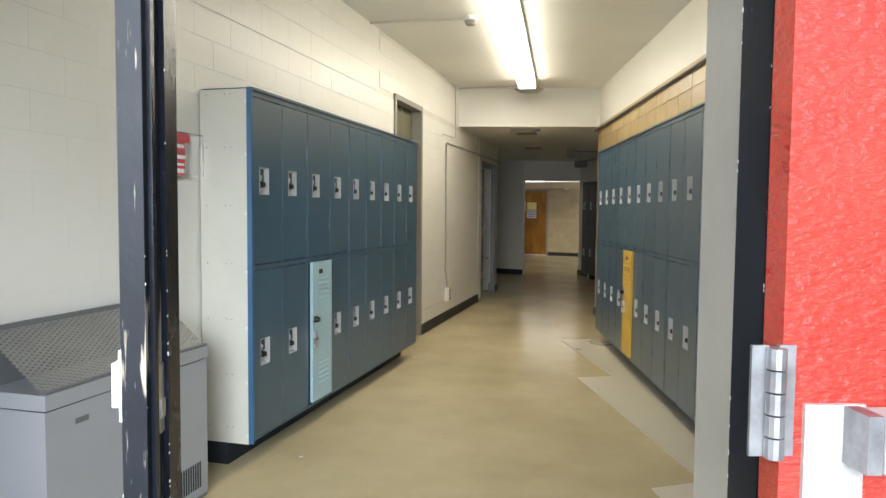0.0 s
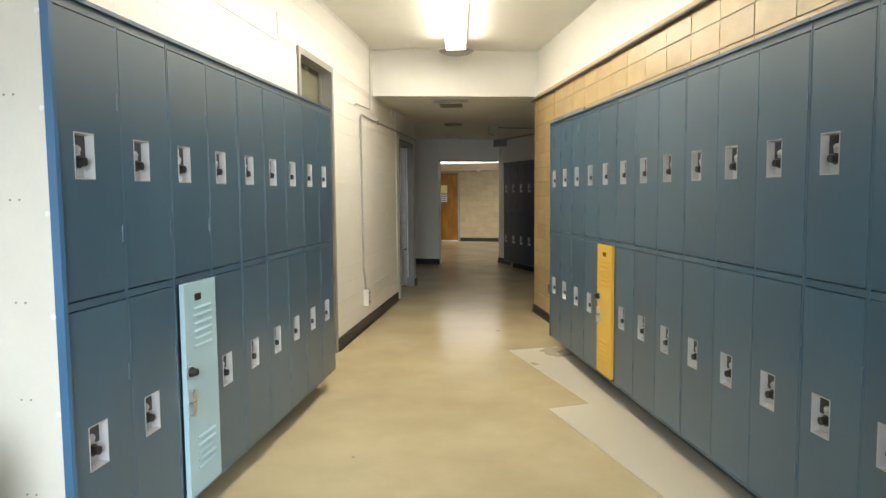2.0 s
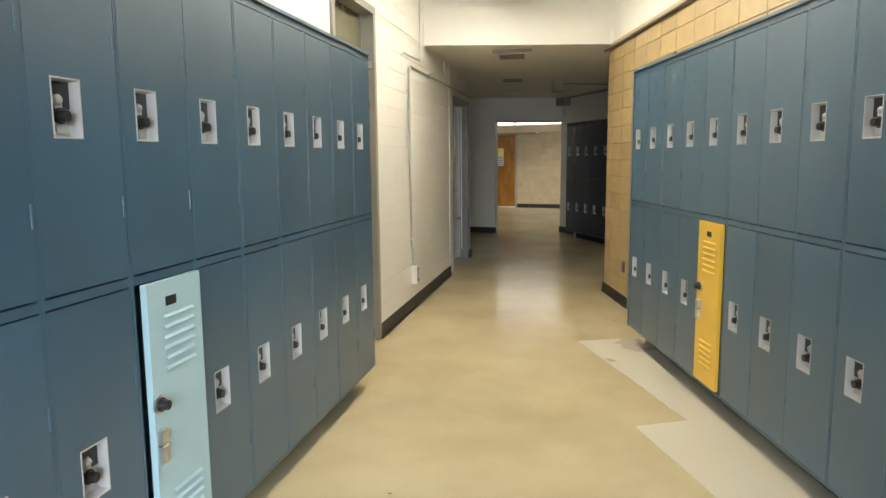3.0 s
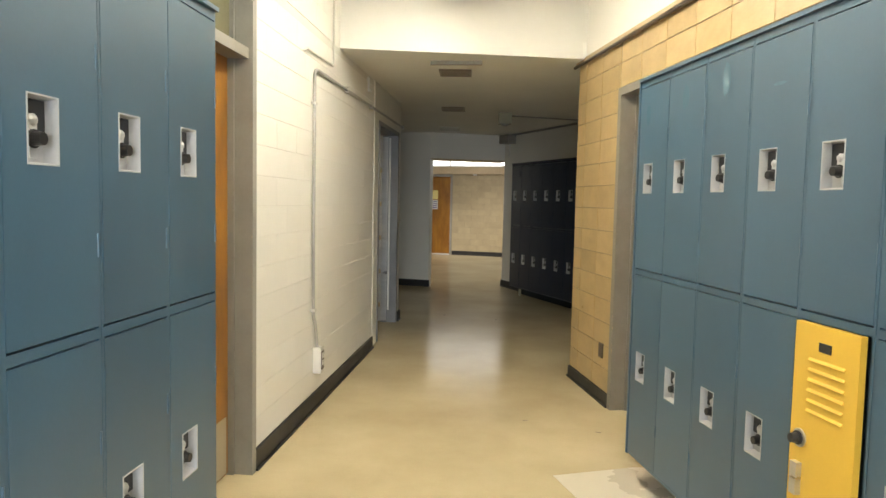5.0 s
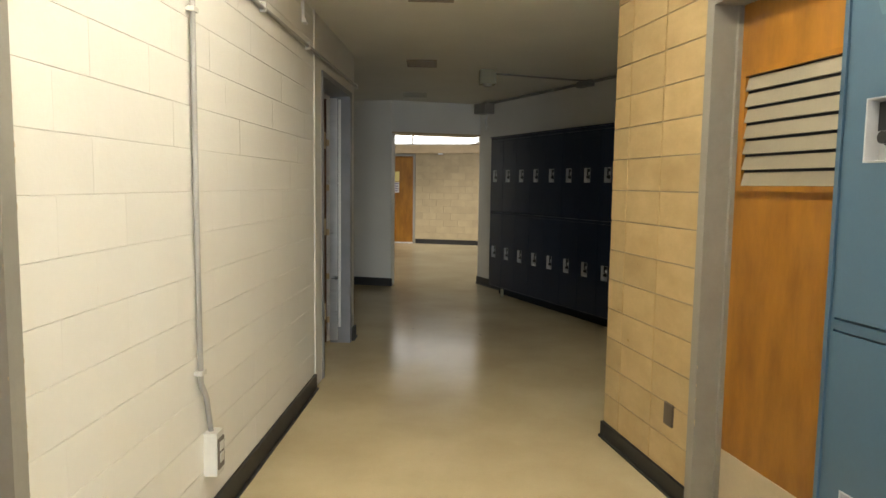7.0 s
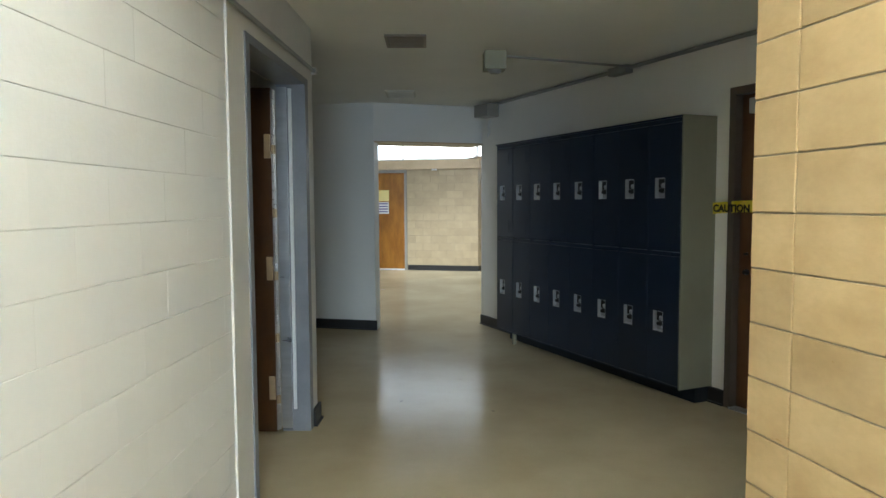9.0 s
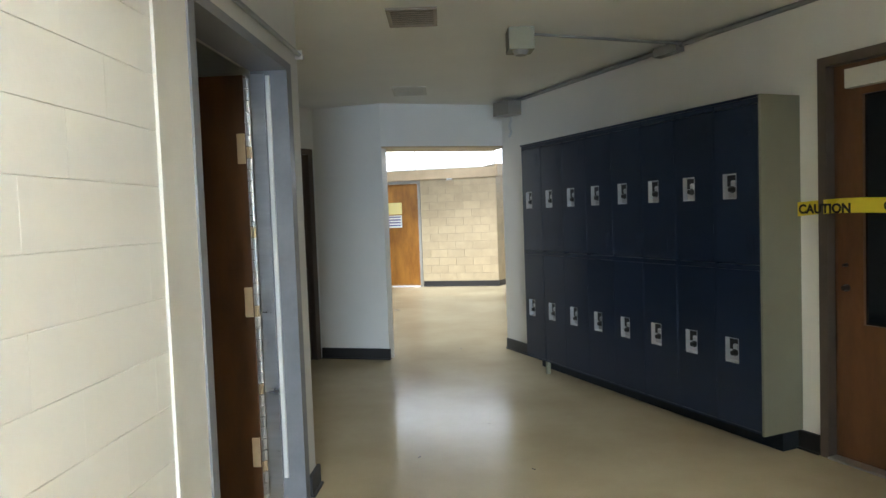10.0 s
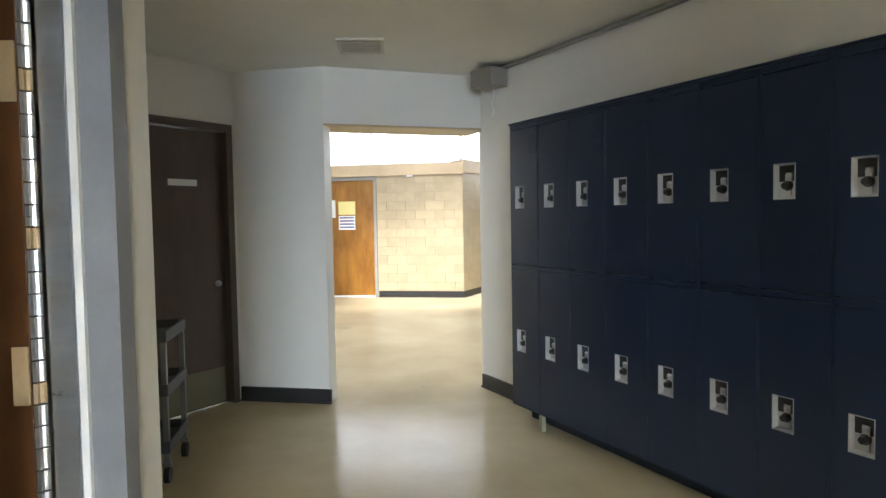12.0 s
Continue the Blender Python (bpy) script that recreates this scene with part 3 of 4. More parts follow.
for z in (0.17, 0.45, 0.74, 1.03, 1.33, 1.63, 1.90):
    bm = bmesh.new()
    rod(bm, (-0.016, -0.279, z), (-0.022, -0.279, z), 0.008, 10)
    part("screw", bm, PLASTIC, pnl)
    for y in (-0.19, -0.16, -0.05):
        bm = bmesh.new()
        rod(bm, (-0.0155, y, z + 0.04), (-0.018, y, z + 0.04), 0.0035, 8)
        part("screw", bm, GREY, pnl)

rk = bank(shift(RIGHT, 2.0), 17, 0.3168, 0.345, 0.135, 1.966, BLUE, "blue enamelled double-tier steel locker against the yellow wall", "lockers on the yellow wall",
          (4, GOLD, "yellow replacement door with louvers", 0.014, "blue double-tier locker with a yellow lower door"))
part("end_panel", block(-0.014, -0.0008, -0.35, -0.012, 0.13, 1.97, 0.002), BLUE, rk)
part("top_filler", block(-0.01, 0.12, -0.33, -0.05, 1.981, 1.995, 0.002), BEIGE, rk, "pale strip lying along the top")
dk = bank(shift(DARK, 0.87), 8, 0.3147, 0.29, 0.115, 1.943, NAVY, "navy enamelled double-tier steel locker on the cream wall", "navy lockers", vents=True, lx=0.062, locks=(1.55, 0.622))
last = [o for o in scene.objects if o.get("group") == "navy lockers"][-1]
part("end_panel", block(0.3155, 0.33, -0.295, -0.002, 0.11, 1.958, 0.002), OLIVE, last, "olive beige end panel")
part("foot", block(0.27, 0.30, -0.27, -0.24, 0.0, 0.113, 0.004), OLIVE, dk)

RUB = material("rubbed_enamel", (0.095, 0.17, 0.215), 0.5, vary=0.1, scale=20)
far_row = [o for o in scene.objects if o.get("group") == "lockers on the yellow wall"]
for o, x, z, w, h in ((far_row[0], 0.10, 1.80, 0.022, 0.05), (far_row[1], 0.15, 1.83, 0.03, 0.05), (far_row[2], 0.15, 1.85, 0.028, 0.06), (far_row[3], 0.16, 1.78, 0.035, 0.006)):
    bm = bmesh.new()
    bmesh.ops.create_circle(bm, cap_ends=True, segments=20, radius=1.0)
    for v in bm.verts:
        k = 1 + 0.25 * noise.noise(v.co * 2.3 + Vector((x * 40, z * 9, 0)))
        v.co = Vector((x + v.co.x * w * k, -0.3484, z + v.co.y * h * k))
    part("rub_mark", bm, RUB, o, "pale rubbed spot")

# ---- doors ----


def door_frame(parent, u0, u1, top, mat, face=0.05, v0=-0.02, v1=0.14, name="frame", stop=0.07):
    bm = bmesh.new()
    for a, b in ((u0, u0 + face), (u1 - face, u1)):
        boxes(bm, a, b, v0, v1, 0, top)
    boxes(bm, u0 + face, u1 - face, v0, v1, top - face, top)
    for a, b in ((u0 + face, u0 + face + 0.014), (u1 - face - 0.014, u1 - face)):
        boxes(bm, a, b, v0 + stop, v1, 0, top - face)
    return part(name, soften(bm, 0.004, 2), mat, parent)


def chips(parent, edge, n, m=CHIP, r=0.006):
    """Small flakes of bare filler along an upright edge."""
    bm = bmesh.new()
    for _ in range(n):
        z = random.uniform(edge[2], edge[3])
        s = random.uniform(0.3, 1.0) * r
        bmesh.ops.create_icosphere(bm, subdivisions=1, radius=1.0, matrix=Matrix.Translation((edge[0], edge[1], z)) @ Matrix.Diagonal((s * 0.5, s * 0.35, s * random.uniform(0.8, 2.2), 1)))
    return tagged(part("paint_chips", bm, m, parent), kind="stuff")


# honey door with a transom in the left wall
d1 = thing("door_1", LEFT, "closed honey veneer door in a grey frame with transom", "door", kind="structure")
fr = door_frame(d1, 4.68, 5.58, 2.465, GREY, v1=0.16, stop=0.09)
chips(fr, (5.582, -0.018, 0.05, 1.6), 26, LEDGE), chips(fr, (5.532, -0.018, 0.05, 1.6), 18, LEDGE)
part("transom_bar", block(4.73, 5.53, 0.0, 0.13, 2.03, 2.08, 0.004), GREY, d1)
part("transom_pane", block(4.745, 5.515, 0.09, 0.10, 2.08, 2.415), TRANSOM, d1, "olive painted transom pane")
leaf = part("leaf", block(4.745, 5.515, 0.10, 0.145, 0.012, 2.03, 0.003), HONEY, d1, "honey veneer leaf")
part("kick_plate", block(4.77, 5.49, 0.097, 0.10, 0.02, 0.30, 0.001), LAMINATE, leaf, "tan kick plate")
part("name_plate", block(5.03, 5.305, 0.094, 0.0995, 1.68, 1.73, 0.001), PAPER, leaf, "blank white name plate")
part("push_plate", block(4.86, 5.085, 0.095, 0.0995, 1.025, 1.375, 0.002), BROWNFRAME, leaf, "dark bronze push plate")
part("tape_scrap", block(5.10, 5.17, 0.0975, 0.0995, 1.845, 1.875), PAPER, leaf, "torn white tape")
part("tape_scrap", block(5.02, 5.05, 0.0975, 0.0995, 1.86, 1.89), PAPER, leaf, "torn white tape")
part("glue_stain", block(5.06, 5.10, 0.098, 0.0995, 1.825, 1.86), LAMINATE, leaf, "tan glue stain")
chips(leaf, (5.30, 0.0995, 0.5, 1.3), 5, LEDGE, 0.006), chips(leaf, (5.17, 0.0995, 0.3, 1.1), 4, LEDGE, 0.005)

# honey door with a louver in the right wall
d2 = thing("door_2", RIGHT, "closed honey veneer door with a louvered panel", "door", kind="structure")
fr = door_frame(d2, 0.86, 1.86, 2.135, GREY, v1=0.18, stop=0.10)
chips(fr, (0.858, -0.018, 0.03, 0.9), 20, LEDGE), chips(fr, (0.91, -0.018, 0.03, 0.7), 12, LEDGE)
leaf = part("leaf", block(0.925, 1.795, 0.10, 0.145, 0.012, 2.084, 0.003), HONEY, d2, "honey veneer leaf")
part("kick_plate", block(0.93, 1.78, 0.097, 0.10, 0.02, 0.29, 0.001), LAMINATE, leaf, "tan kick plate")
# near-black sheet for the shade between the slats
lv = part("louver_frame", block(0.99, 1.69, 0.092, 0.10, 1.38, 1.80), GAP, leaf)
bm = bmesh.new()
for a, b, c, d in ((0.97, 0.99, 1.36, 1.82), (1.69, 1.71, 1.36, 1.82), (0.99, 1.69, 1.36, 1.38), (0.99, 1.69, 1.80, 1.82)):
    boxes(bm, a, b, 0.078, 0.10, c, d)
part("louver_trim", soften(bm, 0.003), HONEY, leaf)
for i in range(7):
    z = 1.381 + i * 0.0605
    bm = bmesh.new()
    v = [bm.verts.new(p) for p in ((0.99, 0.079, z), (1.69, 0.079, z), (1.69, 0.0915, z + 0.050), (0.99, 0.0915, z + 0.050), (0.99, 0.0925, z), (1.69, 0.0925, z))]
    for q in ((0, 1, 2, 3), (0, 4, 5, 1), (0, 3, 4), (1, 5, 2)):
        bm.faces.new([v[k] for k in q])
    part("slat", bm, LOUVER, lv)
solid("wall_switch_box", block(0.655, 0.725, -0.016, 0.0, 0.31, 0.41, 0.003), BROWNFRAME, RIGHT, "small brown outlet cover on the yellow wall", "outlet")

# open doorway with its leaf swung into the dark room
d3 = thing("door_3", LEFT, "open brown door swung into an unlit room", "door", kind="structure")
bm = bmesh.new()
boxes(bm, 8.76, 8.81, -0.008, 0.165, 0, 2.125), boxes(bm, 9.853, 9.93, -0.008, 0.165, 0, 2.125)
boxes(bm, 8.81, 9.853, -0.008, 0.165, 2.085, 2.125), boxes(bm, 8.81, 8.822, 0.11, 0.165, 0, 2.085)
fr = part("frame", soften(bm, 0.004, 2), DARKGREY, d3)
leaf = part("leaf", block(9.805, 9.850, 0.187, 1.06, 0.012, 2.06, 0.003), SHADEDVENEER, d3, "worn veneer leaf, coloured darker for the unlit room")
for z in (0.28, 1.0, 1.72):
    part("hinge_mortise", block(9.798, 9.806, 0.19, 0.227, z - 0.07, z + 0.07, 0.001), LEDGE, leaf, "bare wood patch")
for i in range(38):
    z = 0.02 + i * 0.0535
    bm = bmesh.new()
    rod(bm, (9.830, 0.175, z), (9.830, 0.175, z + 0.049), 0.009, 8)
    boxes(bm, 9.810, 9.845, 0.1765, 0.1865, z, z + 0.049)
    part("hinge_knuckle", bm, LEDGE if i % 7 == 3 else STEEL, leaf)
part("weather_strip", block(9.838, 9.8525, 0.072, 0.091, 0.14, 2.06, 0.002), PLASTIC, d3, "bright white weather strip")
part("jamb_liner", block(9.846, 9.8528, 0.101, 0.163, 0.02, 2.07), STEEL, d3, "bare metal jamb liner")
bm = block(8.515, 8.535, -0.012, 0.0, 0.0, 2.46, 0.004)
solid("trim", bm, PALEMORTAR, LEFT, "cream cable cover running up beside the doorway", "trim", kind="structure")

# brown door with dark glass behind caution tape
D4 = shift(DARK, -0.255)
d4 = thing("door_4", D4, "closed brown door with a dark glass panel", "door", kind="structure")
door_frame(d4, 3.78, 4.76, 2.125, BROWNFRAME, face=0.05, v1=0.12, stop=0.06)
bm = bmesh.new()
for a, b, c, d in ((3.832, 3.985, 0.012, 2.074), (4.57, 4.708, 0.012, 2.074), (3.985, 4.57, 0.012, 0.735), (3.985, 4.57, 1.91, 2.074)):
    boxes(bm, a, b, 0.04, 0.085, c, d)
leaf = part("leaf", bm, BROWN, d4, "brown veneer leaf")
part("pane", block(3.985, 4.57, 0.06, 0.066, 0.735, 1.91), DARKGLASS, leaf, "dark glass panel")
part("door_closer", block(3.93, 4.40, -0.015, 0.04, 1.945, 2.04, 0.006), BEIGE, d4, "beige door closer box")
bm = bmesh.new()
knob(bm, 3.895, 0.04, 0.92, 0.02)
part("knob", bm, DIAL, leaf, "dark lock cylinder")
bm = bmesh.new()
knob(bm, 3.895, 0.04, 1.04, 0.01)
part("knob", bm, DIAL, leaf)
part("threshold", block(3.83, 4.71, -0.03, 0.09, 0.0, 0.011, 0.003), STEEL, d4, "pale metal threshold")

tape = thing("caution_tape", shift(DARK, 3.40, -0.025, 0.02), "yellow caution tape stretched across the brown door", "tape")
bm = bmesh.new()
n = 24
rows = [[bm.verts.new((1.5 * i / n, 0.010 * math.sin(i * 0.9) - 0.02 * i / n, z + 0.010 * math.sin(i * 0.35) + 0.02 * i / n)) for z in (1.28, 1.355)] for i in range(n + 1)]
for a, b in zip(rows, rows[1:]):
    bm.faces.new((a[0], b[0], b[1], a[1]))
part("strip", bm, TAPE, tape)
for i in range(4):
    cu = bpy.data.curves.new("lettering", "FONT")
    cu.body, cu.size, cu.extrude, cu.offset = "CAUTION", 0.066, 0.0006, 0.0026
    cu.materials.append(INK)
    txt = new("lettering", cu)
    txt.parent = tape
    txt.matrix_local = pose(0.03 + i * 0.47, -0.024 - 0.005 * i, 1.296 + 0.006 * i, 90, 0, 0)
    tagged(txt, "black CAUTION lettering")

# dim brown door of the recess
d5 = thing("door_5", BROWNW, "closed dark brown door with a small name plate", "door", kind="structure")
door_frame(d5, 1.15, 2.12, 2.065, BROWNFRAME, face=0.055, v1=0.11, stop=0.06)
leaf = part("leaf", block(1.22, 2.05, 0.045, 0.09, 0.012, 2.005, 0.003), DIMBROWN, d5, "dark brown veneer leaf")
part("name_plate", block(1.60, 1.84, 0.040, 0.0445, 1.61, 1.655, 0.001), PAPER, leaf, "blank white name plate")
part("kick_plate", block(1.23, 2.04, 0.0425, 0.045, 0.02, 0.28, 0.001), OLIVE, leaf, "dull kick plate")
bm = bmesh.new()
knob(bm, 2.0, 0.045, 0.90, 0.024)
part("knob", bm, STEEL, leaf, "steel door knob")

# honey door across the hall
d6 = thing("door_6", FAR, "closed honey veneer door with pinned notices", "door", kind="structure")
door_frame(d6, -0.98, 0.0, 2.06, GREY, face=0.05, v1=0.12, stop=0.06)
leaf = part("leaf", block(-0.915, -0.065, 0.05, 0.095, 0.012, 2.01, 0.003), HONEY, d6, "honey veneer leaf")
part("threshold", block(-0.93, -0.05, -0.05, 0.06, 0.0, 0.02, 0.003), PLASTIC, d6, "bright metal threshold")


def notice(u0, u1, z0, z1, mat, label, bars, ink):
    s = thing("notice", FAR, label, "notice")
    part("sheet", block(u0, u1, 0.045, 0.0495, z0, z1), mat, s)
    for i in range(bars):
        z = z1 - (z1 - z0) * (i + 0.6) / (bars + 0.4)
        part("printed_bar", block(u0 + 0.02, u1 - 0.02, 0.0435, 0.0449, z - 0.012, z + 0.012), ink, s)


notice(-0.91, -0.76, 1.375, 1.68, PAPER, "white paper notice pinned to the honey door", 0, INK)
notice(-0.705, -0.40, 1.425, 1.655, YPAPER, "yellow paper notice pinned to the honey door", 0, INK)
notice(-0.705, -0.405, 1.165, 1.405, PAPER, "white notice with purple printed bars", 4, PURPLE)
part_pin = solid("door_stop", block(0.55, 0.65, -0.06, -0.02, 2.045, 2.075, 0.004), PLASTIC, FAR, "small white fitting under the sill band", "fitting")

# ---- entrance: mullion, frame and red door ----
e1 = thing("door_7", shift(ENTRY, -0.060, -0.118), "black steel entrance frame with chipped paint", "door frame", kind="structure")
bm = bmesh.new()
boxes(bm, 1.745, 1.81, -0.055, 0.088, 0, 2.16), boxes(bm, -0.06, -0.002, -0.055, 0.088, 0, 2.16)
boxes(bm, -0.002, 1.745, -0.055, 0.088, 2.10, 2.16)
boxes(bm, 1.732, 1.745, 0.01, 0.088, 0, 2.10)
jm = part("frame", soften(bm, 0.003), BLACKPAINT, e1)
chips(jm, (1.745, -0.056, 0.2, 2.0), 24, CHIP, 0.0016), chips(jm, (1.732, 0.009, 0.2, 2.0), 26, CHIP, 0.0020), chips(jm, (1.7315, 0.087, 0.2, 2.0), 26, CHIP, 0.0022)
bm = bmesh.new()
boxes(bm, 1.742, 1.808, 0.0885, 0.22, 0, 2.14), boxes(bm, -0.058, 0.01, 0.0885, 0.22, 0, 2.14), boxes(bm, 0.01, 1.742, 0.0885, 0.22, 2.105, 2.158)
part("inner_frame", soften(bm, 0.003), GREY, e1, "grey painted inner jamb")

mu = thing("door_mullion", shift(ENTRY, 0.858, -0.075), "black steel door mullion with chipped paint and strikes", "mullion")
bm = bmesh.new()
boxes(bm, -0.012, 0.018, -0.045, 0.012, 0, 2.10)
post = part("post", soften(bm, 0.004), WORN, mu)
bm = bmesh.new()
boxes(bm, -0.004, 0.026, 0.013, 0.062, 0, 2.10)
boxes(bm, 0.018, 0.024, -0.03, -0.018, 0, 2.10)
stop = part("stop", soften(bm, 0.003), BLACKPAINT, mu)
chips(post, (0.0185, -0.044, 0.3, 1.3), 9, CHIP, 0.0022), chips(stop, (0.026, 0.013, 0.3, 1.55), 34, CHIP, 0.003), chips(post, (-0.012, -0.045, 0.3, 1.1), 8, CHIP, 0.0016)
bm = bmesh.new()
boxes(bm, -0.018, -0.012, -0.038, 0.0, 1.085, 1.175), boxes(bm, -0.028, -0.018, -0.034, -0.004, 1.102, 1.158)
part("strike", soften(bm, 0.004), PLASTIC, mu, "white latch strike")
bm = bmesh.new()
boxes(bm, 0.0185, 0.022, -0.016, 0.008, 1.06, 1.15), boxes(bm, 0.022, 0.025, -0.012, 0.004, 1.08, 1.105)
part("strike", soften(bm, 0.003), STEEL, mu, "dull steel latch strike")

ld = thing("red_door", shift(ENTRY, 1.620, -0.178, 0, -2), "open red steel entrance door with a panic bar", "door")
leaf = part("leaf", block(0.014, 0.90, -0.045, 0.0, 0.012, 2.08, 0.004), RED, ld, "thickly painted glossy red steel")
part("mount_plate", block(0.040, 0.112, -0.051, -0.045, 0.815, 1.13, 0.008, 3), CHIPPEDWHITE, leaf, "chipped white mounting plate")
bm = block(0.104, 0.80, -0.098, -0.051, 1.065, 1.127, 0.005, 2)
part("panic_bar", bm, CHIPPEDWHITE, leaf, "white panic bar")
part("bar_end", block(0.086, 0.1035, -0.095, -0.051, 1.063, 1.129, 0.006, 2), DIMSTEEL, leaf, "steel end bracket")
for z0 in (1.10, 0.16, 1.78):
    bm = bmesh.new()
    for i in range(5):
        rod(bm, (0.0, -0.058, z0 - 0.03 + i * 0.026), (0.0, -0.058, z0 - 0.03 + i * 0.026 + 0.024), 0.011, 12)
    boxes(bm, 0.006, 0.026, -0.052, -0.0455, z0 - 0.03, z0 + 0.10), boxes(bm, -0.026, -0.006, -0.052, -0.047, z0 - 0.03, z0 + 0.10)
    part("hinge", bm, DIMSTEEL, ld, "darkened steel butt hinge")

# ---- entrance end of the corridor: heater, alarm, sign ----
ht = thing("wall_heater", shift(LEFT, 0.345), "grey steel convector heater with mesh top", "heater")
W, D = 0.91, 0.29
bm = bmesh.new()
boxes(bm, 0, W, -D, -0.02, 0.03, 0.66)
body = part("cabinet", soften(bm, 0.018, 3), HEATGREY, ht)
bm = block(-0.004, W + 0.004, -D - 0.006, -0.02, 0.666, 0.72, 0.016, 3)
part("top_rail", bm, HEATGREY, ht, "rounded grey top rail")
part("shadow_line", block(0.004, W - 0.004, -D + 0.004, -0.03, 0.658, 0.668), GAP, ht)
part("back_plate", block(0.0, W, -0.03, -0.02, 0.72, 0.935, 0.003), HEATDARK, ht)
bm = bmesh.new()
boxes(bm, 0, W, -D - 0.004, -D + 0.02, 0.721, 0.729), boxes(bm, 0, W, -0.045, -0.0305, 0.915, 0.937)
part("mesh_border", bm, HEATDARK, ht, "dark steel mesh border")
bm = bmesh.new()
A, B = Vector((0, -D + 0.02, 0.728)), Vector((0, -0.035, 0.925))
L = (B - A).length
slope = (B - A).normalized()


def strip(bm, a, b, across, w=0.0042):
    """A thin flat strand from a to b."""
    side = (b - a).normalized().cross(across).normalized() * w
    up = across.normalized() * 0.0016
    q = [bm.verts.new(p + s * side + k * up) for p in (a, b) for s in (-1, 1) for k in (-1, 1)]
    for f in ((0, 1, 5, 4), (2, 6, 7, 3), (1, 3, 7, 5), (0, 4, 6, 2)):
        bm.faces.new([q[i] for i in f])


normal = Vector((1, 0, 0)).cross(slope)
for sgn in (1, -1):
    k = 2.0
    for i in range(-30, 66):
        x0 = i * 0.036
        xa, xb = x0, x0 + sgn * k * L
        lo, hi = min(xa, xb), max(xa, xb)
        if hi <= 0 or lo >= W:
            continue
        f0 = max(0, min(1, (0 - xa) / (xb - xa))), max(0, min(1, (W - xa) / (xb - xa)))
        s0, s1 = sorted(f0)
        if s1 - s0 < 0.02:
            continue
        strip(bm, A + slope * L * s0 + Vector((xa + (xb - xa) * s0, 0, 0)), A + slope * L * s1 + Vector((xa + (xb - xa) * s1, 0, 0)), normal)
part("mesh_cover", bm, MESHMAT, ht, "expanded metal mesh cover")
bm = bmesh.new()
for i in range(22):
    boxes(bm, W - 0.42 + i * 0.017, W - 0.42 + i * 0.017 + 0.009, -D - 0.0015, -D + 0.002, 0.07, 0.19)
part("grille", bm, GAP, ht, "dark slotted grille")
bm = bmesh.new()
for i in range(5):
    boxes(bm, W - 0.002, W + 0.0015, -D + 0.10 + i * 0.02, -D + 0.11 + i * 0.02, 0.08, 0.20)
part("side_grille", bm, GAP, ht)
part("badge", block(0.13, 0.19, -D - 0.002, -D, 0.585, 0.605), HEATDARK, ht)
part("plinth", block(0.0, W + 0.02, -D + 0.02, -0.02, 0.0, 0.03), HEATDARK, ht)

al = thing("fire_alarm_station", shift(LEFT, 1.28, 0, 1.50), "red fire alarm station under a clear cover", "fire alarm")
part("backplate", block(0.03, 0.27, -0.016, -0.002, 0.0, 0.23, 0.008, 3), CLEAR, al)
part("body", block(0.085, 0.165, -0.05, -0.016, 0.018, 0.172, 0.005), REDPLASTIC, al, "red pull station")
part("header", block(0.07, 0.18, -0.066, -0.016, 0.176, 0.215, 0.006), REDPLASTIC, al, "red hood")
for z, h in ((0.148, 0.018), (0.062, 0.012), (0.026, 0.022)):
    part("printed_bar", block(0.094, 0.156, -0.0515, -0.0501, z, z + h), PAPER, al)
part("pull_bar", block(0.094, 0.156, -0.062, -0.05, 0.095, 0.112, 0.003), PAPER, al, "white pull bar")
bm = bmesh.new()
for a, b, c, d, e, f in ((0.05, 0.26, -0.09, -0.087, 0.015, 0.22), (0.05, 0.053, -0.087, -0.017, 0.015, 0.22), (0.257, 0.26, -0.087, -0.017, 0.015, 0.22), (0.053, 0.257, -0.087, -0.017, 0.217, 0.22)):
    boxes(bm, a, b, c, d, e, f)
cover = part("cover", bm, CLEAR, al, "clear plastic cover")
cover.visible_shadow = False
sg = thing("wall_sign", shift(LEFT, 1.16, 0, 1.785), "small red sign with white printed lines", "sign")
part("plate", block(0, 0.105, -0.012, -0.006, 0, 0.10, 0.002), REDPLASTIC, sg)
for i, w in enumerate((0.07, 0.085, 0.08, 0.085, 0.06)):
    part("printed_bar", block(0.0525 - w / 2, 0.0525 + w / 2, -0.0132, -0.0121, 0.078 - i * 0.016, 0.085 - i * 0.016), PAPER, sg)

# litter on the floor


def scrap(x, y, w, h, turn, mat, name, label):
    bm = bmesh.new()
    ring = [bm.verts.new((w * (0.7 + 0.3 * noise.noise(Vector((x * 7, a, 1.0)))) * math.cos(a), h * (0.7 + 0.5 * noise.noise(Vector((a, y * 5, 2.0)))) * math.sin(a), 0.0015)) for a in [i * math.pi / 5 for i in range(10)]]
    top = bm.faces.new(ring)
    for f in bmesh.ops.extrude_face_region(bm, geom=[top])["geom"]:
        if isinstance(f, bmesh.types.BMVert):
            f.co.z += 0.0025
    solid(name, bm, mat, pose(x, y, 0.0045, 0, 0, turn), label, "litter")


scrap(-1.623, 1.834, 0.016, 0.010, 20, PAPER, "paper_scrap", "small white paper scrap on the vinyl floor")
scrap(-2.459, 16.585, 0.07, 0.035, 5, VENT, "leaf_litter", "dry brown leaf litter on the hall floor")
scrap(-1.433, 13.564, 0.014, 0.012, 0, VENT, "leaf_litter", "small brown leaf fragment on the vinyl floor")
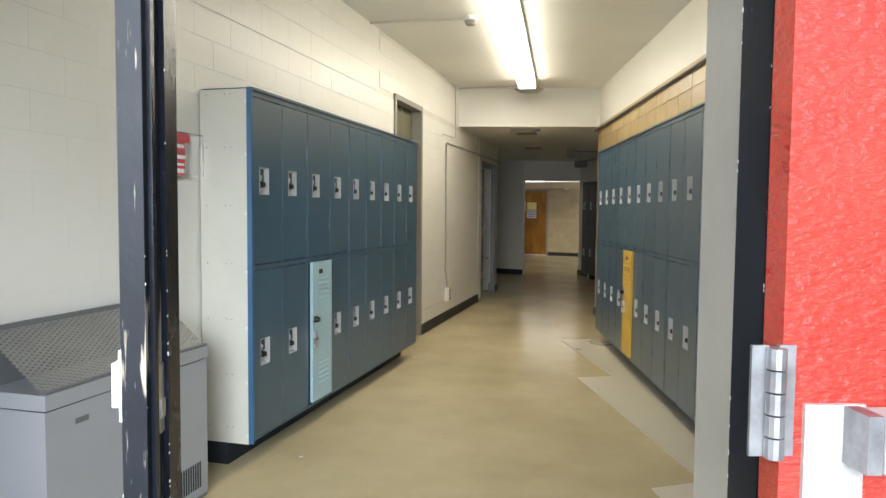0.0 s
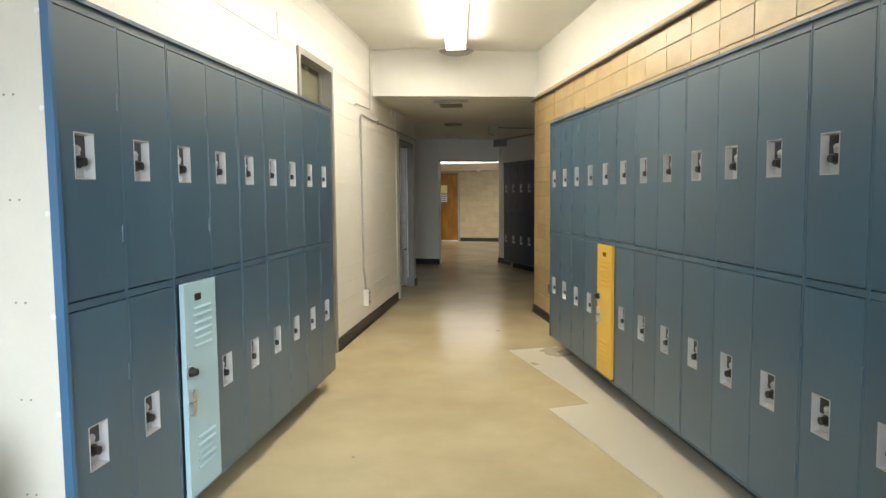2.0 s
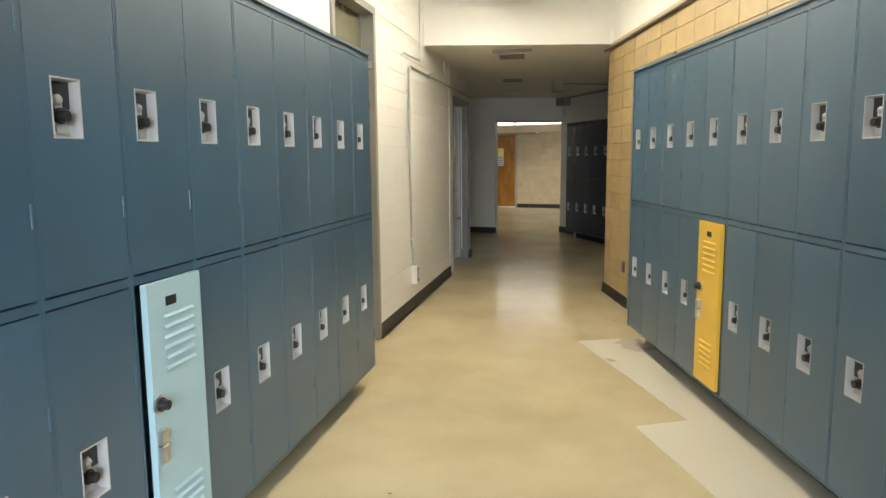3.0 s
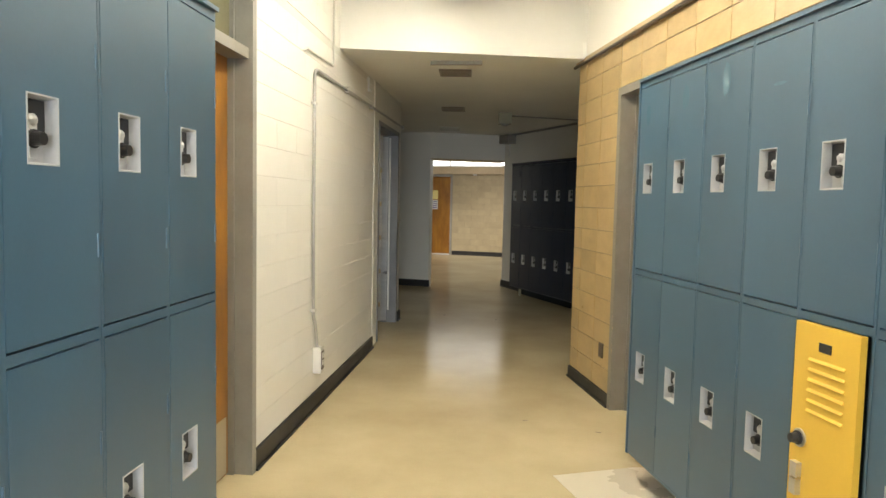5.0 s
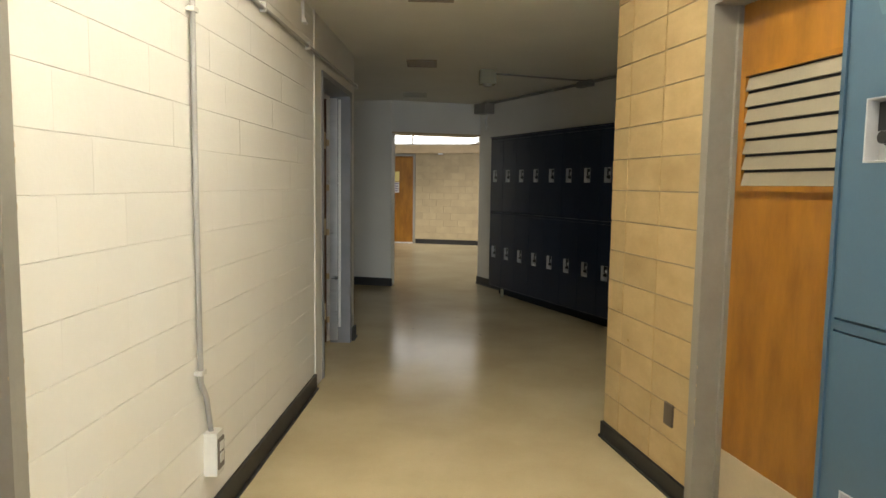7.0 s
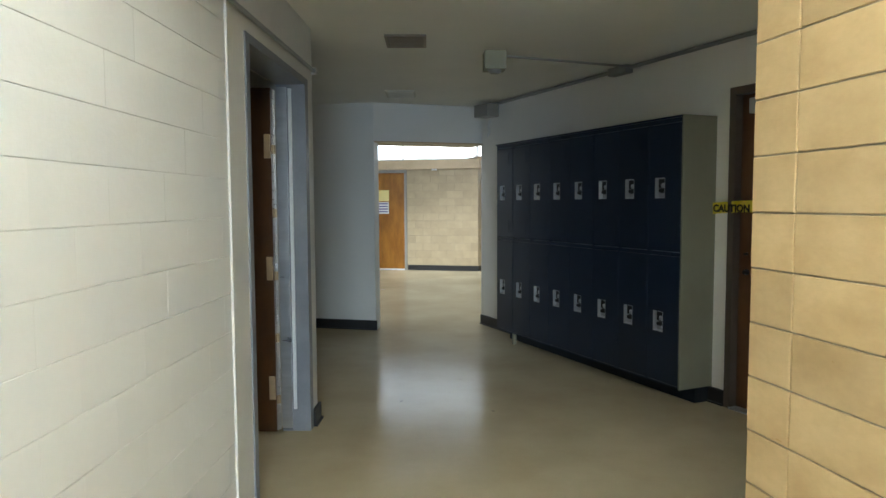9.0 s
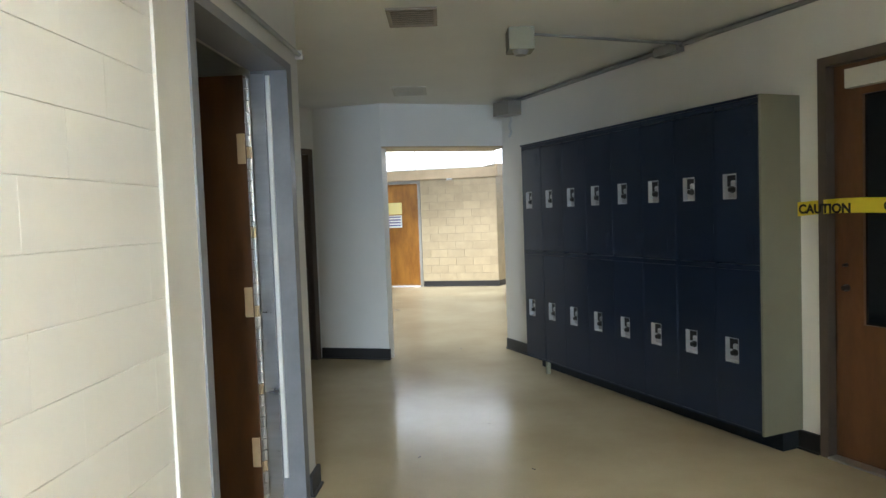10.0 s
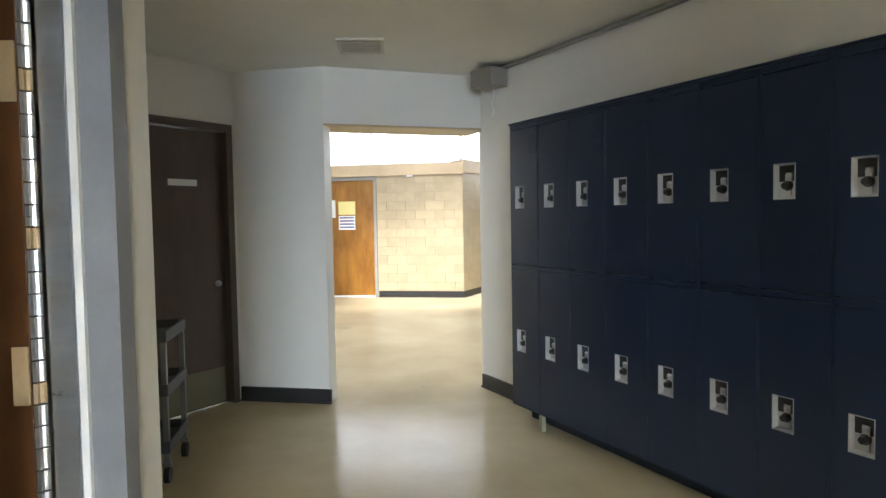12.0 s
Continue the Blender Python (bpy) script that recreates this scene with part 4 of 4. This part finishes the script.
scrap(-0.713, 6.584, 0.022, 0.003, 8, VENT, "scuff_mark", "thin brown scuff on the vinyl floor")
scrap(-0.28, 6.43, 0.024, 0.003, -12, VENT, "scuff_mark", "thin brown scuff on the vinyl floor")
scrap(-1.596, 10.458, 0.02, 0.003, 60, INK, "scuff_mark", "thin black heel scuff on the vinyl floor")
scrap(-0.967, 10.246, 0.018, 0.003, -40, INK, "scuff_mark", "thin black heel scuff on the vinyl floor")

for x, y, turn in ((-0.30, 7.62, 75), (-0.14, 7.02, 70), (-0.62, 4.9, 20), (-1.35, 3.2, 10), (-0.95, 2.35, 40)):
    scrap(x, y, 0.012, 0.006, turn, VENT, "dirt_crumb", "small brown dirt crumb on the vinyl floor")

# ---- ceiling and wall fittings ----
LAMP = along((-1.145, 6.84), (-0.74, 2.44))
for i, u in enumerate((0.0, 2.22)):
    lamp = thing("ceiling_light", shift(LAMP, u), "long white fluorescent ceiling light, switched on", "ceiling light", "corridor lights")
    part("housing", block(0.0, 2.19, -0.105, 0.105, 2.90, 2.958, 0.004), PLASTIC, lamp)
    part("end_cap", block(-0.012, 0.0, -0.10, 0.10, 2.845, 2.955, 0.004), PLASTIC, lamp)
    part("diffuser", block(0.004, 2.186, -0.095, 0.095, 2.85, 2.899, 0.014, 3), TUBE, lamp, "glowing diffuser")
bm = bmesh.new()
rod(bm, (0, 0, 2.868), (0, 0, 2.895), 0.14, 32, 0.185)
ds = thing("ceiling_disc", pose(-1.17, 7.16, 0), "round grey metal ceiling plate", "ceiling plate")
part("dish", bm, GREYPIPE, ds)
bm = bmesh.new()
rod(bm, (0, 0, 2.895), (0, 0, HI), 0.05, 20)
part("neck", bm, PLASTIC, ds)
sd = thing("smoke_detector", pose(-1.226, 4.10, 0), "round white smoke detector on the ceiling", "smoke detector")
bm = bmesh.new()
rod(bm, (0, 0, 2.925), (0, 0, HI), 0.066, 28)
part("base", bm, PLASTIC, sd)
bm = bmesh.new()
rod(bm, (0, 0, 2.89), (0, 0, 2.925), 0.035, 24, 0.055)
part("sensor", bm, GREY, sd)
pipe([(-2.09, 4.04, 2.945), (-1.29, 4.09, 2.945)], 0.009, "conduit", CONDUIT, I4, "cream conduit from the wall to the smoke detector")
pipe([(-2.09, 7.20, 2.945), (-1.17, 7.16, 2.945)], 0.009, "conduit", CONDUIT, I4, "cream conduit from the wall to the ceiling plate")
pipe([(6.66, -0.02, 0.40), (6.62, -0.02, 0.55), (6.57, -0.02, 0.62), (6.56, -0.02, 1.2), (6.56, -0.02, 2.12), (6.565, -0.02, 2.15), (6.585, -0.02, 2.175), (6.63, -0.02, 2.185), (8.3, -0.02, 2.19)],
     0.0105, "conduit", PIPEGREY, LEFT, "dull grey conduit bent along the white block wall")
pipe([(8.3, -0.02, 2.19), (10.12, -0.02, 2.20)], 0.0115, "conduit", GREYPIPE, LEFT, "grey conduit over the doorway")
pipe([(6.35, -0.014, 2.25), (6.42, -0.014, 2.275), (7.02, -0.014, 2.29), (7.04, -0.014, 2.31), (7.04, -0.014, 2.95)], 0.007, "conduit", CONDUIT, LEFT, "thin cream conduit running up the wall")
for u, z in ((6.56, 1.97), (6.57, 0.66), (7.4, 2.19), (8.3, 2.19), (10.06, 2.20)):
    bm = bmesh.new()
    if z > 2.1:
        boxes(bm, u - 0.008, u + 0.008, -0.034, 0.0, z - 0.022, z + 0.022)
    else:
        boxes(bm, u - 0.022, u + 0.022, -0.034, 0.0, z - 0.008, z + 0.008)
    solid("conduit_clip", soften(bm, 0.003, 1), CONDUIT, LEFT, "cream clip holding the conduit", "clip", "conduit clips")
ol = thing("wall_outlet", shift(LEFT, 6.66, 0, 0.32), "cream surface outlet box on the block wall", "outlet")
part("box", block(-0.036, 0.036, -0.055, 0.0, -0.085, 0.085, 0.004), CONDUIT, ol)
part("cover", block(-0.03, 0.03, -0.060, -0.055, -0.06, 0.06, 0.002), BROWNFRAME, ol, "dark cover plate")
for z in (-0.034, 0.012):
    part("socket", block(-0.018, 0.018, -0.063, -0.060, z, z + 0.034, 0.004), CONDUIT, ol, "cream socket face")
hk = thing("wall_hook", shift(LEFT, 8.22, 0, 2.33), "small white metal bracket high on the wall", "bracket")
part("arm", block(-0.01, 0.01, -0.02, 0.0, 0.0, 0.10, 0.002), PLASTIC, hk)
part("foot", block(-0.01, 0.05, -0.03, 0.0, -0.02, 0.0, 0.002), PLASTIC, hk)


def vent(x, y, w, d, turn, label, mat=VENT):
    v = thing("ceiling_vent", pose(x, y, LO, 0, 0, turn), label, "vent", "ceiling vents")
    bm = bmesh.new()
    for a, b, c, e in ((-w / 2, w / 2, -d / 2, -d / 2 + 0.02), (-w / 2, w / 2, d / 2 - 0.02, d / 2), (-w / 2, -w / 2 + 0.02, -d / 2 + 0.02, d / 2 - 0.02), (w / 2 - 0.02, w / 2, -d / 2 + 0.02, d / 2 - 0.02)):
        boxes(bm, a, b, c, e, -0.012, 0.0)
    part("frame", soften(bm, 0.002, 1), mat, v)
    part("backing", block(-w / 2 + 0.02, w / 2 - 0.02, -d / 2 + 0.02, d / 2 - 0.02, -0.003, 0.0), GAP, v)
    n = 8
    for i in range(n):
        yy = -d / 2 + 0.03 + (d - 0.06) * i / (n - 1)
        part("slat", block(-w / 2 + 0.02, w / 2 - 0.02, yy - 0.008, yy + 0.008, -0.009, -0.004), mat, v)


vent(-1.332, 8.165, 0.27, 0.28, 3, "brown square ceiling vent")
vent(-1.537, 10.41, 0.27, 0.33, 3, "tan square ceiling vent")
vent(-1.77, 12.58, 0.29, 0.37, 3, "pale square ceiling vent", BEIGE)
solid("ceiling_bracket", block(-0.2, 0.2, -0.015, 0.015, LO - 0.03, LO, 0.003), GREY, pose(-1.29, 7.70, 0, 0, 0, 0), "thin cream bar fixed under the low ceiling", "bracket")

jb = thing("emergency_light", pose(-0.933, 10.79, LO, 0, 0, 5), "small beige ceiling-mounted fixture box", "fixture")
part("housing", block(-0.075, 0.075, -0.075, 0.075, -0.13, -0.001, 0.01, 3), OLIVE, jb)
bm = bmesh.new()
rod(bm, (0, -0.02, -0.155), (0, -0.02, -0.13), 0.035, 18, 0.05)
part("lens", bm, GREYPIPE, jb)
pipe([(-0.858, 10.79, LO - 0.03), (0.0, 11.16, LO - 0.03), (0.14, 11.21, LO - 0.03)], 0.009, "conduit", GREYPIPE, I4, "grey conduit from the fixture to the wall")
pipe([(0.28, -0.03, LO - 0.022), (2.0, -0.03, LO - 0.026), (4.2, -0.03, LO - 0.022), (6.0, -0.03, LO - 0.026)], 0.015, "conduit", GREYPIPE, DARK, "grey conduit along the top of the cream wall")
solid("junction_box", block(2.32, 2.54, -0.07, 0.0, LO - 0.065, LO - 0.004, 0.004), GREYPIPE, DARK, "flat grey junction box", "junction box")
sb = thing("exit_alarm_box", shift(DARK, 0.33, -0.12, 2.30, 12), "grey sounder box under the ceiling corner", "alarm box")
part("housing", block(-0.11, 0.11, -0.08, 0.08, 0.0, 0.13, 0.01, 2), GREY, sb)
part("hanger", block(-0.015, 0.015, -0.015, 0.015, 0.13, 0.15), GREYPIPE, sb)
pipe([(0.22, -0.012, 2.33), (0.20, -0.012, 2.27), (0.17, -0.012, 2.22), (0.20, -0.012, 2.16), (0.16, -0.012, 2.12)], 0.012, "cable", PLASTIC, DARK, "loose white cable below the sounder box")

# ---- utility cart in the recess ----
ct = thing("utility_cart", pose(-3.04, 11.85, 0, 0, 0, 8), "dark grey three-shelf utility cart on casters", "cart")
for z in (0.16, 0.46, 0.74):
    bm = bmesh.new()
    boxes(bm, -0.3, 0.3, -0.22, 0.22, z, z + 0.015)
    for a, b, c, d in ((-0.3, 0.3, -0.22, -0.205), (-0.3, 0.3, 0.205, 0.22), (-0.3, -0.285, -0.205, 0.205), (0.285, 0.3, -0.205, 0.205)):
        boxes(bm, a, b, c, d, z + 0.015, z + 0.06)
    part("shelf", soften(bm, 0.004, 1), CARTGREY, ct)
for x in (-0.28, 0.28):
    for y in (-0.2, 0.2):
        bm = bmesh.new()
        boxes(bm, x - 0.014, x + 0.014, y - 0.014, y + 0.014, 0.11, 0.80)
        part("leg", soften(bm, 0.003, 1), GREYPIPE, ct)
        bm = bmesh.new()
        rod(bm, (x - 0.014, y, 0.045), (x + 0.014, y, 0.045), 0.045, 18)
        wh = part("caster", bm, CASTER, ct)
        part("fork", block(x - 0.022, x + 0.022, y - 0.018, y + 0.018, 0.088, 0.11, 0.002), GREYPIPE, wh)
# crumpled plastic bag on the floor by the heater
bm = bmesh.new()
bmesh.ops.create_icosphere(bm, subdivisions=4, radius=0.14)
for v in bm.verts:
    k = 1 + 0.45 * noise.noise(v.co * 16) + 0.2 * noise.noise(v.co * 40)
    v.co = Vector((v.co.x * k, v.co.y * k, max(-0.09, v.co.z * 0.7 * k)))
solid("plastic_bag", bm, material("pale_blue_film", (0.45, 0.5, 0.58), 0.2, vary=0.2, grain=40), pose(-1.62, 0.02, 0.091), "crumpled pale blue plastic bag on the floor", "bag", smooth=False)

# ---- blocks of the walls ----


def brick_mesh(name, w, h, d, ch, mat, side=1.0):
    bm = bmesh.new()
    rings = []
    for y, c in ((0, 0), (-(d - ch), 0), (-d, ch)):
        e = c * side
        rings.append([bm.verts.new(p) for p in ((e, y, c), (w - e, y, c), (w - e, y, h - c), (e, y, h - c))])
    for a, b in zip(rings, rings[1:]):
        for i in range(4):
            bm.faces.new((a[i], a[(i + 1) % 4], b[(i + 1) % 4], b[i]))
    bm.faces.new(rings[-1])
    return mesh_of(bm, name, mat)


CACHE = {}


def lay(parent, m, u0, u1, z0, z1, pitch, length, mat, d, gap, ch, bond=0.5, start=0.0, singly=True, jitter=0.001, side=1.0):
    """Courses of blocks over one face; singly: each an object, else joined in one part."""
    cells = []
    n = round((z1 - z0) / pitch)
    for k in range(n):
        a = u0 - (length * bond if k % 2 else 0) - start
        while a < u1 - 0.004:
            lo, hi = max(a, u0), min(a + length, u1)
            if hi - lo > 0.03:
                cells.append((lo, hi, z0 + k * pitch))
            a += length
    if not singly:
        bm = bmesh.new()
        for lo, hi, z in cells:
            w, h = hi - lo - gap, pitch - gap
            dd = d + random.uniform(-jitter, jitter)
            rings = []
            for y, c in ((0, 0), (-(dd - ch), 0), (-dd, ch)):
                rings.append([bm.verts.new((lo + gap / 2 + p[0], y, z + gap / 2 + p[1])) for p in ((c, c), (w - c, c), (w - c, h - c), (c, h - c))])
            for a, b in zip(rings, rings[1:]):
                for i in range(4):
                    bm.faces.new((a[i], a[(i + 1) % 4], b[(i + 1) % 4], b[i]))
            bm.faces.new(rings[-1])
        ob = part("block", bm, mat, parent)
        return tagged(ob, kind="stuff")
    for lo, hi, z in cells:
        key = (round(hi - lo, 3), pitch, mat.name, d)
        if key not in CACHE:
            CACHE[key] = brick_mesh("block", hi - lo - gap * side, pitch - gap, d, ch, mat, side)
        ob = new("block", CACHE[key])
        ob.parent = parent
        ob.location = (lo + gap * side / 2, random.uniform(-jitter, jitter), z + gap / 2)


lay(wall_left, LEFT, 5.582, 8.512, 0.106, 2.401, 0.153, 0.335, WHITE, 0.004, 0.0014, 0.0012, jitter=0.0004, side=0.15)
lay(wall_left, LEFT, -0.75, 4.678, 0.106, 2.401, 0.153, 0.335, WHITE, 0.004, 0.0005, 0.0004, singly=False, jitter=0.0001)
lay(wall_left, LEFT, 4.3, 8.512, 2.455, 2.914, 0.153, 0.335, WHITE, 0.004, 0.0005, 0.0004, singly=False, jitter=0.0001)
lay(wall_left, LEFT, -0.75, 4.3, 2.410, 2.961, 0.1835, 0.335, WHITE, 0.004, 0.0005, 0.0004, singly=False, jitter=0.0001)
lay(wall_right, RIGHT, 0.0, 0.858, 0.087, 2.457, 0.158, 0.335, YELLOW, 0.006, 0.0045, 0.002, bond=0.0, start=0.157)
lay(wall_right, RIGHT, 0.862, 7.2, 2.141, 2.457, 0.158, 0.335, YELLOW, 0.006, 0.0045, 0.002, bond=0.0, start=0.015)
lay(wall_right, RIGHT, 1.88, 7.2, 1.825, 2.141, 0.158, 0.335, YELLOW, 0.006, 0.0045, 0.002, bond=0.0, start=0.028)
wall_far = bpy.data.objects["wall_hall_far"]
wall_corner = bpy.data.objects["wall_hall_corner"]
lay(wall_far, FAR, 0.01, 1.49, 0.106, 2.095, 0.153, 0.335, PALEYELLOW, 0.006, 0.0028, 0.0015)
lay(wall_corner, FAR2, 0.0, 2.2, 0.106, 2.248, 0.153, 0.335, PALEYELLOW, 0.006, 0.0028, 0.0015)
